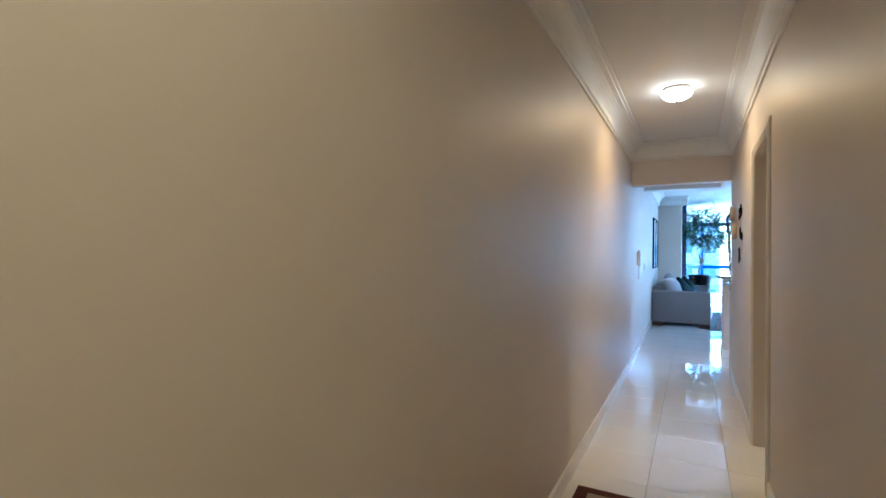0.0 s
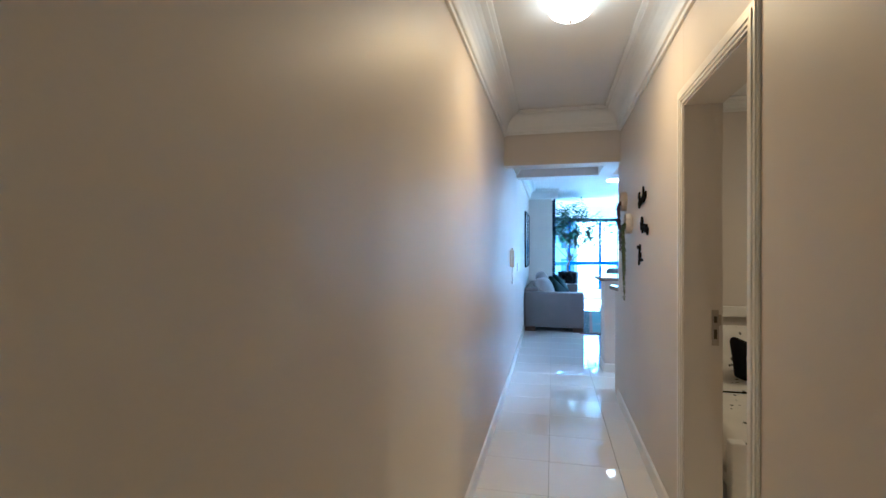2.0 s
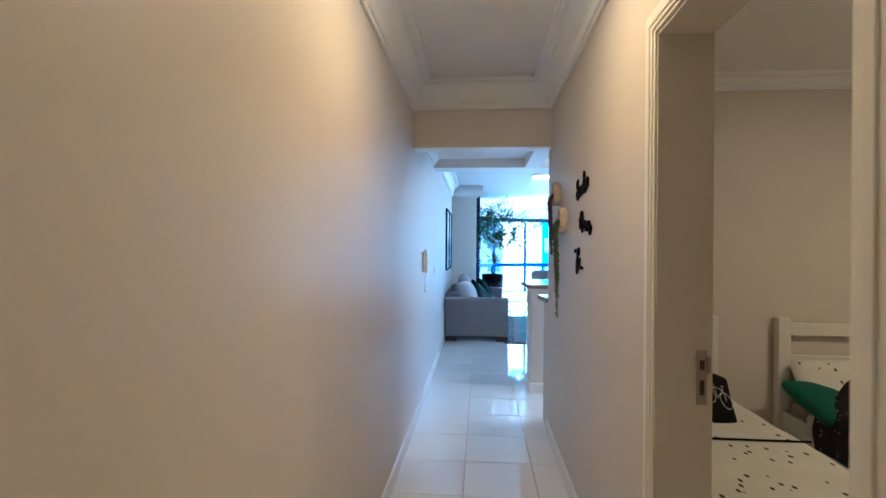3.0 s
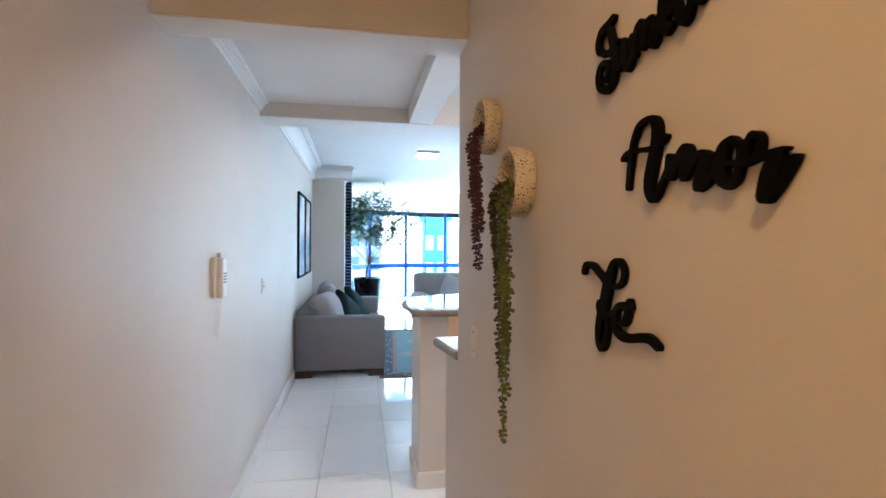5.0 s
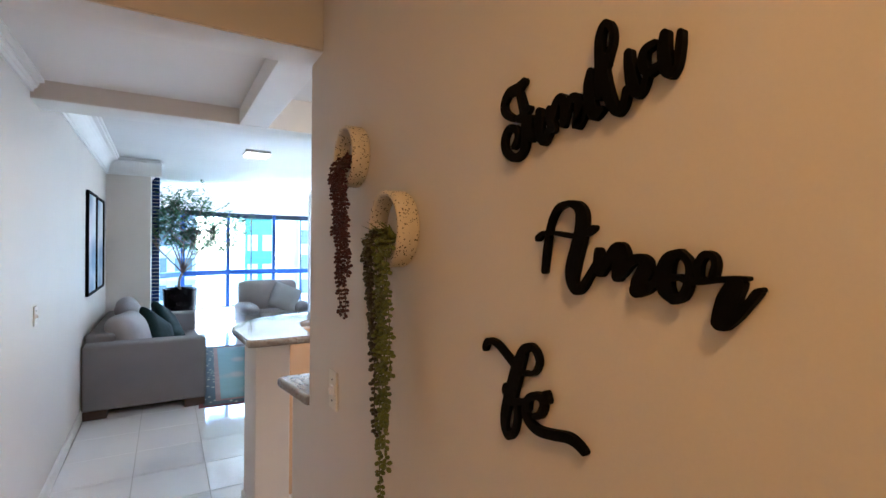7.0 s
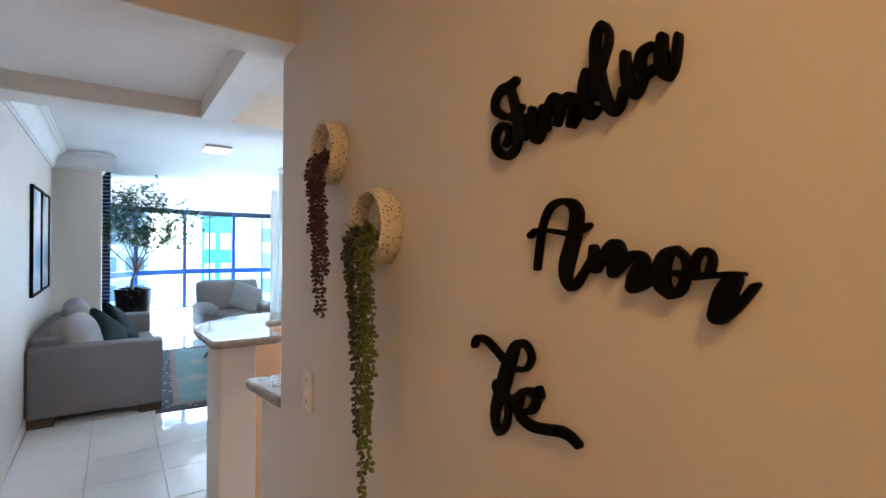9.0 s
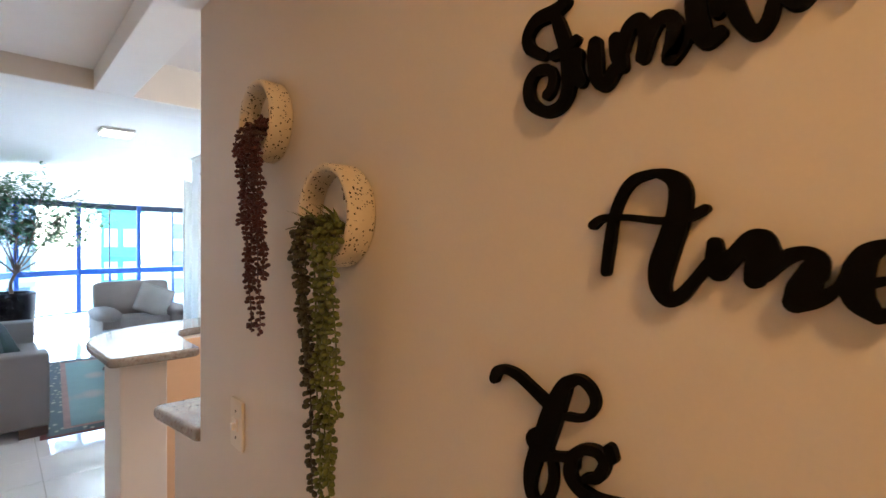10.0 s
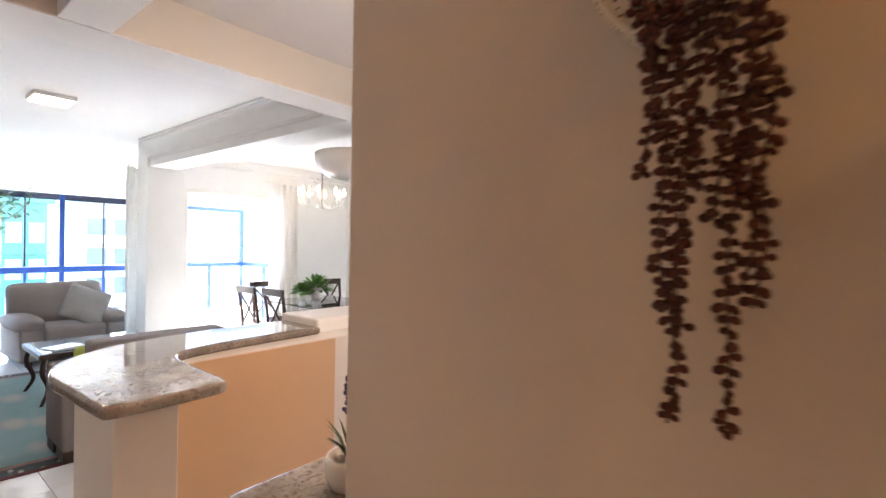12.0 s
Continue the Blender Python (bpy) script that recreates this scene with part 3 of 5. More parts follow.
def add_stroke(bm, pts, layer):
    """One stroke of a cut-out word, traced from the camera's view onto the wall: centimetres right and up, and half its
    width; a flat bar with rounded ends.
    """
    line = glide([(u / 100, v / 100, w / 100) for u, v, w in pts], 6)
    d0, d1 = 0.002, 0.0095 + 0.00012 * layer
    left, right = [], []
    n = len(line)
    for i, (u, v, w) in enumerate(line):
        a, b = line[max(i - 1, 0)], line[min(i + 1, n - 1)]
        t = Vector((b[0] - a[0], b[1] - a[1])).normalized()
        if i == 0:
            for k in range(5):
                g = math.pi / 2 + math.pi / 2 * (4 - k) / 4
                left.append((u + w * (math.cos(g) * t.x - math.sin(g) * t.y), v + w * (math.cos(g) * t.y + math.sin(g) * t.x)))
                right.append((u + w * (math.cos(g) * t.x + math.sin(g) * t.y), v + w * (math.cos(g) * t.y - math.sin(g) * t.x)))
        left.append((u - w * t.y, v + w * t.x))
        right.append((u + w * t.y, v - w * t.x))
        if i == n - 1:
            for k in range(5):
                g = math.pi / 2 * (4 - k) / 4
                left.append((u + w * (math.cos(g) * t.x - math.sin(g) * t.y), v + w * (math.cos(g) * t.y + math.sin(g) * t.x)))
                right.append((u + w * (math.cos(g) * t.x + math.sin(g) * t.y), v + w * (math.cos(g) * t.y - math.sin(g) * t.x)))
    # the wall looks towards -x; right of the reader is -y
    def ring(p, q):
        return [bm.verts.new(c) for c in ((-d0, -p[0], p[1]), (-d1, -p[0], p[1]), (-d1, -q[0], q[1]), (-d0, -q[0], q[1]))]
    rings = [ring(p, q) for p, q in zip(left, right)]
    for a, b in zip(rings, rings[1:]):
        for k in range(4):
            bm.faces.new((a[k], a[(k + 1) % 4], b[(k + 1) % 4], b[k]))
    bm.faces.new(rings[0]), bm.faces.new(rings[-1])


def word(name, y, z, label, draw, letters, studs):
    """A cut-out word: each letter is a part, made of the given number of strokes."""
    t = thing(name, (XR, y, z), label, "wall word", "words on the hall wall")
    made = []
    draw(made)
    k = 0
    for count in letters:
        bm = bmesh.new()
        for pts in made[k:k + count]:
            k += 1
            add_stroke(bm, pts, k)
        part("letter", bm, BLACK, t)
    for u, v in studs:
        part("stud", add_lathe(bmesh.new(), [(0.004, 0.0), (0.004, 0.006)], 8, (0, -u / 100, v / 100), Matrix.Rotation(radians(-90), 4, "Y")), BLACK, t)
    return t


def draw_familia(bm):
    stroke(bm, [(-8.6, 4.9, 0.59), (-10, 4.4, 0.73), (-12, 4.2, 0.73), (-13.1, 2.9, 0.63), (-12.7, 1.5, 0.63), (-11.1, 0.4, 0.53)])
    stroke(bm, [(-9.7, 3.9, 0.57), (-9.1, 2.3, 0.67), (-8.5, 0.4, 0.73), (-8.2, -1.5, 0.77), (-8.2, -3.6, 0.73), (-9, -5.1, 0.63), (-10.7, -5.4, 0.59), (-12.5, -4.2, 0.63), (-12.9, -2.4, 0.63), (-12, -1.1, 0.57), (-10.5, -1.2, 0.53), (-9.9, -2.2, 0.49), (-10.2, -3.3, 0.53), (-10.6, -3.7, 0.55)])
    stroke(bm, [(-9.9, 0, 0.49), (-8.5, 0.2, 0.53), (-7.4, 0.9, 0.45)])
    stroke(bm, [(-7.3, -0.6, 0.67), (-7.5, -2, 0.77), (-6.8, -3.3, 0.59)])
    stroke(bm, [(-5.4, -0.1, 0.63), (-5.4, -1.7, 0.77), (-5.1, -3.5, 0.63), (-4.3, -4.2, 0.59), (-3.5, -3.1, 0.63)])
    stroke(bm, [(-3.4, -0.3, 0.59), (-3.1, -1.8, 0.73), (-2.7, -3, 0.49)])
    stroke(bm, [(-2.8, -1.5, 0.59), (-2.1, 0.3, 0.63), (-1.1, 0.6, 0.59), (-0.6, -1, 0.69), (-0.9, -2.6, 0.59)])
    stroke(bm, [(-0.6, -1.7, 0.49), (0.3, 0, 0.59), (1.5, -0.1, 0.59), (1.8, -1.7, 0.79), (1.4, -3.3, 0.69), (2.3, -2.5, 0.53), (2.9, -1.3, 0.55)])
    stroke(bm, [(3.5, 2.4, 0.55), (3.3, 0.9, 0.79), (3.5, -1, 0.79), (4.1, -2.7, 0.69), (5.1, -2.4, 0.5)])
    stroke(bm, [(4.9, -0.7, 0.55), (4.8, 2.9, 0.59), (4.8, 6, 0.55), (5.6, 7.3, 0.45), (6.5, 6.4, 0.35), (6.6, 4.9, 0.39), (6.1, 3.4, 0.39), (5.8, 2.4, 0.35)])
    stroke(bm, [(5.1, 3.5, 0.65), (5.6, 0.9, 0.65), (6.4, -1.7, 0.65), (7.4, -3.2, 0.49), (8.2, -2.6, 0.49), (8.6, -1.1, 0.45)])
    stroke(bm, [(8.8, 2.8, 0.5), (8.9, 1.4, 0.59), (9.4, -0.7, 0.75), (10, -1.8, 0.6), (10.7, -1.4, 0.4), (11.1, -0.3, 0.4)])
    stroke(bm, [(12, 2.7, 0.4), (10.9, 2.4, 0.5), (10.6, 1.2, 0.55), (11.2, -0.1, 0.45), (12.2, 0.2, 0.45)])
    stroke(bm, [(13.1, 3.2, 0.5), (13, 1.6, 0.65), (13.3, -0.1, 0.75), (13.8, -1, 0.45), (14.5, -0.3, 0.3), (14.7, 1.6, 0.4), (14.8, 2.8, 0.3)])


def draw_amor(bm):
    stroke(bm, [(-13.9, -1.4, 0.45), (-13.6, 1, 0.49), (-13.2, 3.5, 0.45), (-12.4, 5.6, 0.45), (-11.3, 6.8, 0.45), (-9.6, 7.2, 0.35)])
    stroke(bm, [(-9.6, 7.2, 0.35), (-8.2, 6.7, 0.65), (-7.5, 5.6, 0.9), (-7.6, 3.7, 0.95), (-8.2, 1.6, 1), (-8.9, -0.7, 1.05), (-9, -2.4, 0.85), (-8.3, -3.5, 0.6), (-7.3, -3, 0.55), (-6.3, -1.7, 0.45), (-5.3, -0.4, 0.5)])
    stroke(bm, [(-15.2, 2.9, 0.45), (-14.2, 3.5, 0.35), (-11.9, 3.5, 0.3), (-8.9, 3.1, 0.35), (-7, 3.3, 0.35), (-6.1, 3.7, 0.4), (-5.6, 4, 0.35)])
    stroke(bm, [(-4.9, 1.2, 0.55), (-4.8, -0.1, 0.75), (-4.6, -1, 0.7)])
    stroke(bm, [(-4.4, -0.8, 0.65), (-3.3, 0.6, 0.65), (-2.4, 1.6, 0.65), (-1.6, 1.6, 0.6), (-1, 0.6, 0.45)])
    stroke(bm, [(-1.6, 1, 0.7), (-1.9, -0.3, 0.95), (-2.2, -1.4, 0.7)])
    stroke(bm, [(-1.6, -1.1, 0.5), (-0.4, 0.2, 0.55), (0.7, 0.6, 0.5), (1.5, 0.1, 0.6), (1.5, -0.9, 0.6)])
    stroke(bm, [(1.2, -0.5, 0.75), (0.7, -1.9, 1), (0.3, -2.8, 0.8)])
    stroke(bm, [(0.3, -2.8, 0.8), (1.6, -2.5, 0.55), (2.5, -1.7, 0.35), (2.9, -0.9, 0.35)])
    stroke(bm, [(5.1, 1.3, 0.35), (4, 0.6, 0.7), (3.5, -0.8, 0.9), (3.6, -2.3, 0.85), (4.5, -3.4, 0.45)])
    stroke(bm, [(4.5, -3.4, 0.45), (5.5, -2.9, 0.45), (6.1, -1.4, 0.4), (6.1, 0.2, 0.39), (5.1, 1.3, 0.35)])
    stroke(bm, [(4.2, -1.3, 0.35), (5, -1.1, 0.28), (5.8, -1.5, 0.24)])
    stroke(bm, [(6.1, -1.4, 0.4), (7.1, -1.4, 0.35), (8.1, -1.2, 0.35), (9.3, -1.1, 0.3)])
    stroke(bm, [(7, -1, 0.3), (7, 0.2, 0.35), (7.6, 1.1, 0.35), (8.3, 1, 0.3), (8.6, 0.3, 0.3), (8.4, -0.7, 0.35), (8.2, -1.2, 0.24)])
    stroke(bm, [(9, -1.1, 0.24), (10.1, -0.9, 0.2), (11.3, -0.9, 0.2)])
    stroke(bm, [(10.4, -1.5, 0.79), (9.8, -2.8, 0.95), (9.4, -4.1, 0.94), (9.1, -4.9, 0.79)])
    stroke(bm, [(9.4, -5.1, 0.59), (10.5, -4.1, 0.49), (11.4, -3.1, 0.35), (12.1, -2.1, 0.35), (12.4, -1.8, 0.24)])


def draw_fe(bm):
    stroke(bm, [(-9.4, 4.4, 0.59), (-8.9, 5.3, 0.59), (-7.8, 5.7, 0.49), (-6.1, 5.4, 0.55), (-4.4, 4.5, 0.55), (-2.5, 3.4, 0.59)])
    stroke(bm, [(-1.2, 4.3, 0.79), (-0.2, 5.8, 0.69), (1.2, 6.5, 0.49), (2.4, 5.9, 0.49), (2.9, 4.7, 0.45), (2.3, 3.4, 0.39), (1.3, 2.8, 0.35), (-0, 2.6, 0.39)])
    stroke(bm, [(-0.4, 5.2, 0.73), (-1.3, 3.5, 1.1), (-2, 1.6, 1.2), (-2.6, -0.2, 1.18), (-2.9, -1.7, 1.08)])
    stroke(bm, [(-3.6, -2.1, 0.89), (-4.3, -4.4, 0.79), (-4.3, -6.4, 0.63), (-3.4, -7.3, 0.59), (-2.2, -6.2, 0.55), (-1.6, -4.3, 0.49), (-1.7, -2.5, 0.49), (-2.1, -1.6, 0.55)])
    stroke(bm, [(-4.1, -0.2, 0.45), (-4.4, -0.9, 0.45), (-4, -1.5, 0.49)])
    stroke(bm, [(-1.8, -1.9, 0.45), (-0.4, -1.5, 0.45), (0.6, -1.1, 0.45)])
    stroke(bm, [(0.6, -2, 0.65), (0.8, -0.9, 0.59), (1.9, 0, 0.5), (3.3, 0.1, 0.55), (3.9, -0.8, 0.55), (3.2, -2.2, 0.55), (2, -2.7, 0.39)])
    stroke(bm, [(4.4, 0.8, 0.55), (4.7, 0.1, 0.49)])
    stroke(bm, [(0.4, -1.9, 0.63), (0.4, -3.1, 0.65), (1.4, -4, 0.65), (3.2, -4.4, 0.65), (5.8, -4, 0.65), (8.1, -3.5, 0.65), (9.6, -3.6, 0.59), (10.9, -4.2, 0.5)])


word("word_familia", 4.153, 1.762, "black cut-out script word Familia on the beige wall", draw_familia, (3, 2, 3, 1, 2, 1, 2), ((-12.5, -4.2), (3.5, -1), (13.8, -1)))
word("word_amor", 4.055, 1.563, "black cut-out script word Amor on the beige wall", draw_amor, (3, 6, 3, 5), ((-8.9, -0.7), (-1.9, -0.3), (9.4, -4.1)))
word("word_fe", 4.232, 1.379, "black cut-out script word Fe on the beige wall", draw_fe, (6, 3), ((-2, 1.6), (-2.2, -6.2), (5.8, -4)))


def add_bead(bm, p, r, long, d):
    """A plump leaf: a small egg along d."""
    d = Vector(d).normalized()
    s = d.orthogonal().normalized()
    u = d.cross(s)
    rows = []
    for a, w in ((0.25, 0.75), (0.6, 1.0), (0.88, 0.62)):
        rows.append([bm.verts.new(p + d * long * a + r * w * (math.cos(k * math.pi / 3) * s + math.sin(k * math.pi / 3) * u)) for k in range(6)])
    base, tip = bm.verts.new(p), bm.verts.new(p + d * long)
    for k in range(6):
        n = (k + 1) % 6
        bm.faces.new((base, rows[0][n], rows[0][k]))
        for a, b in zip(rows, rows[1:]):
            bm.faces.new((a[k], a[n], b[n], b[k]))
        bm.faces.new((rows[2][k], rows[2][n], tip))


def hanging_strand(rng, start, lip, y, bottom, gap, size, sway=0.006):
    """A trailing stem over the lip of the planter, set with plump leaves in pairs."""
    bm = bmesh.new()
    top = lip[2] - 0.004
    pts = [start, ((start[0] + lip[0]) / 2, (start[1] + lip[1]) / 2, max(start[2], lip[2]) + 0.018), lip]
    z, x, yy = lip[2] - 0.03, lip[0] - 0.010, lip[1]
    length = top - bottom
    n = max(3, int(length / 0.05))
    for i in range(n + 1):
        f = i / n
        pts.append((x + 0.012 * f + rng.uniform(-1, 1) * sway * 0.5, yy + (y - yy) * min(1, f * 2) + rng.uniform(-1, 1) * sway, z - (z - bottom) * f))
    line = glide(pts, 5)
    add_tube(bm, line, 0.0013, 5)
    total, turn = 0.0, rng.uniform(0, 6)
    for a, b in zip(line, line[1:]):
        a, b = Vector(a), Vector(b)
        total += (b - a).length
        while total > gap:
            total -= gap
            turn += 2.4
            for k in (0, 1):
                g = turn + math.pi * k + rng.uniform(-0.4, 0.4)
                s = size * rng.uniform(0.75, 1.15)
                add_bead(bm, b, s * 0.46, s * 1.25, (0.9 * math.cos(g), 0.9 * math.sin(g), rng.uniform(-0.75, 0.1)))
    for f in bm.faces:
        f.smooth = True
    return bm


def wall_planter(name, y, z, radius, depth, label):
    """A speckled ring pot lying on the wall: hoop, back plate, inner trough wall and a screw."""
    t = thing(name, (XR, y, z), label, "wall planter", "wall planters")
    r, w = radius, 0.011
    turn = Matrix.Rotation(radians(-90), 4, "Y")
    bm = bmesh.new()
    prof = [(r - 0.003, 0.0), (r, 0.004), (r, depth - 0.004), (r - 0.003, depth), (r - w + 0.003, depth), (r - w, depth - 0.004), (r - w, 0.004), (r - w, 0.0)]
    n = 56
    rings = [[bm.verts.new(turn @ Vector((a * math.cos(2 * math.pi * k / n), a * math.sin(2 * math.pi * k / n), b))) for k in range(n)] for a, b in prof]
    for i in range(len(rings)):
        a, b = rings[i], rings[(i + 1) % len(rings)]
        for k in range(n):
            bm.faces.new((a[k], a[(k + 1) % n], b[(k + 1) % n], b[k]))
    part("hoop", bm, SPECKLE, t, smooth=True)
    part("back_plate", add_lathe(bmesh.new(), [(0.001, 0.001), (r - w, 0.001), (r - w, 0.006), (0.001, 0.006)], n, turn=turn), PLASTIC_W, t, "plain pale back plate")
    # trough front: the lower part of the disc is closed
    bm = bmesh.new()
    low = -0.030
    half = math.acos(-low / (r - w * 0.5))
    arc = [(math.sin(a) * (r - w * 0.5), -math.cos(a) * (r - w * 0.5)) for a in [half * (2 * k / 24 - 1) for k in range(25)]]
    add_outline(bm, arc, depth - 0.010, depth - 0.003, 0.001)
    bmesh.ops.transform(bm, matrix=Matrix(((0, 0, -1, 0), (1, 0, 0, 0), (0, 1, 0, 0), (0, 0, 0, 1))), verts=bm.verts)
    part("trough_front", bm, SPECKLE, t)
    part("soil", boxed(-depth + 0.012, -0.008, -(r - w) * 0.82, (r - w) * 0.82, low - 0.025, low - 0.006, 0.002), SOIL, t)
    part("screw", add_lathe(bmesh.new(), [(0.001, 0.006), (0.0045, 0.006), (0.0045, 0.010), (0.001, 0.012)], 10, (0, -0.002, r * 0.55), turn), METAL, t)
    part("screw_slot", boxed(-0.008, -0.006, -0.006, 0.001, r * 0.55 - 0.018, r * 0.55 - 0.006, 0.001), DARK_HOLE, t)
    return t


rng = random.Random(7)
red = wall_planter("wall_planter", 4.912, 1.812, 0.079, 0.046, "cream speckled round wall planter with trailing burgundy succulent")
for i in range(9):
    y0 = 0.024 - 0.0118 * i + rng.uniform(-0.003, 0.003)
    drop = (0.11, 0.31, 0.415, 0.33, 0.21, 0.24, 0.41, 0.30, 0.31)[i]
    part("strand", hanging_strand(rng, (-0.03, y0 * 0.6, -0.036), (-0.054, y0, -0.026), y0 * 0.9 - 0.004, -drop, 0.0100, 0.0092), RED_LEAF, red)
for y0, drop in ((0.016, 0.20), (-0.055, 0.22)):
    part("strand", hanging_strand(rng, (-0.03, y0 * 0.6, -0.034), (-0.062, y0, -0.020), y0 * 1.05, -drop, 0.0100, 0.0092), RED_LEAF, red)
green = wall_planter("wall_planter", 4.643, 1.616, 0.081, 0.048, "cream speckled round wall planter with trailing green succulent")
for y0, drop, mat in ((0.052, 0.17, OLIVE_LEAF), (0.040, 0.262, OLIVE_LEAF), (0.027, 0.275, OLIVE_LEAF), (0.016, 0.43, OLIVE_LEAF), (-0.013, 0.60, GREEN_LEAF),
                      (-0.024, 0.40, GREEN_LEAF), (-0.038, 0.36, GREEN_LEAF), (-0.048, 0.475, GREEN_LEAF), (-0.060, 0.29, GREEN_LEAF)):
    up = rng.uniform(-0.012, 0.008)
    part("strand", hanging_strand(rng, (-0.03, y0 * 0.8, -0.034), (-0.054 - rng.uniform(0, 0.008), y0, -0.022 + up), y0 * 0.94 - 0.008, -drop, 0.0106, 0.0104, 0.004), mat, green)

def add_blade(bm, root, tip, width, arch=0.01):
    """A pointed leaf blade with a fold along its middle."""
    root, tip = Vector(root), Vector(tip)
    d = tip - root
    side = d.cross(Vector((0, 0, 1))).normalized() if abs(d.normalized().z) < 0.95 else Vector((1, 0, 0))
    up = side.cross(d).normalized()
    rows = []
    for f, w in ((0.0, 0.12), (0.3, 0.8), (0.6, 1.0), (0.85, 0.55), (1.0, 0.03)):
        c = root + d * f + up * arch * math.sin(math.pi * f)
        rows.append([bm.verts.new(c - side * width / 2 * w), bm.verts.new(c - up * width * 0.12 * w), bm.verts.new(c + side * width / 2 * w)])
    for a, b in zip(rows, rows[1:]):
        bm.faces.new((a[0], a[1], b[1], b[0])), bm.faces.new((a[1], a[2], b[2], b[1]))


bm = bmesh.new()
for i in range(30):
    y0 = rng.uniform(-0.052, 0.045)
    tip_y = y0 + rng.uniform(-0.02, 0.035)
    add_blade(bm, (-0.026 - rng.uniform(0, 0.02), y0, -0.034), (-0.052 - rng.uniform(0, 0.025), tip_y, -0.010 + rng.uniform(-0.030, 0.030)), rng.uniform(0.009, 0.013))
add_blade(bm, (-0.035, 0.04, -0.03), (-0.062, 0.095, -0.022), 0.012)
part("leaves", bm, GREEN_LEAF, green)


def switch_plate(name, x, y, z, facing, w, h, label):
    t = thing(name, (x, y, z), label, "light switch")
    s = facing
    part("plate", boxed(min(0, s * 0.008), max(0, s * 0.008), -w / 2, w / 2, -h / 2, h / 2, 0.003, 3), PLASTIC, t)
    r = part("rocker", boxed(min(s * 0.006, s * 0.012), max(s * 0.006, s * 0.012), -w * 0.19, w * 0.19, -h * 0.13, h * 0.13, 0.002), PLASTIC_W, t)
    part("toggle", boxed(min(s * 0.010, s * 0.019), max(s * 0.010, s * 0.019), -w * 0.09, w * 0.09, -h * 0.10, h * 0.04, 0.002), PLASTIC_W, r)
    for k in (-1, 1):
        part("screw", add_lathe(bmesh.new(), [(0.0005, 0.0075), (0.0032, 0.0075), (0.0028, 0.0095), (0.0005, 0.0098)], 10, (0, 0, k * h * 0.27), Matrix.Rotation(radians(90 * s), 4, "Y")), DARK_HOLE, t)
    return t


switch_plate("light_switch", XR, 5.105, 1.150, -1, 0.070, 0.115, "cream plastic light switch on the wall beside the planters")
switch_plate("light_switch", left_wall(7.16), 7.16, 1.172, 1, 0.070, 0.110, "white plastic light switch plate on the wall near the sofa")

# intercom: base, handset with speaker slots, curly cord
ic = thing("intercom_phone", (left_wall(5.965), 5.965, 1.32), "cream plastic intercom handset with curly cord on the wall", "intercom")
part("base", boxed(0, 0.022, -0.050, 0.050, -0.105, 0.085, 0.006, 3), PLASTIC, ic)
hs = part("handset", boxed(0.019, 0.050, -0.030, 0.040, -0.108, 0.082, 0.010, 4), PLASTIC_W, ic)
for k in range(4):
    part("speaker_slot", boxed(0.0495, 0.0508, -0.018, 0.028, -0.006 + 0.014 * k - 0.03, -0.000 + 0.014 * k - 0.03, 0.0005), DARK_HOLE, hs)
part("hook", boxed(0.015, 0.036, -0.012, 0.020, 0.083, 0.106, 0.006, 3), PLASTIC, ic)
coil = []
for i in range(241):
    f = i / 240
    a = f * 2 * math.pi * 30
    ang = math.pi * f
    cy, cz = -0.026 + 0.052 * (1 - math.cos(ang)) / 2, -0.105 - 0.185 * math.sin(ang) ** 0.55
    coil.append((0.022 + 0.006 * math.cos(a), cy + 0.006 * math.sin(a), cz + 0.0015 * math.cos(a)))
part("cord", add_tube(bmesh.new(), coil, 0.0017, 5), PLASTIC_W, ic, "white curly cord", smooth=True)

# runner at the start of the hall
rug = thing("hall_runner", (-0.06, 1.15, 0.0), "dark red and tan woven runner on the white tiles", "rug")
RUG_RED = material("dark_red_weave", (0.075, 0.016, 0.012), 0.95, vary=0.3, scale=8, grain=350, bump=0.4)
RUG_TAN = material("tan_weave", (0.36, 0.26, 0.15), 0.95, vary=0.2, scale=8, grain=350, bump=0.4)
part("border", boxed(-0.33, 0.33, -0.72, 0.75, 0.0, 0.007, 0.002), RUG_RED, rug)
part("field", boxed(-0.26, 0.26, -0.65, 0.68, 0.005, 0.0085, 0.001), RUG_TAN, rug)

# ---- bedroom ----


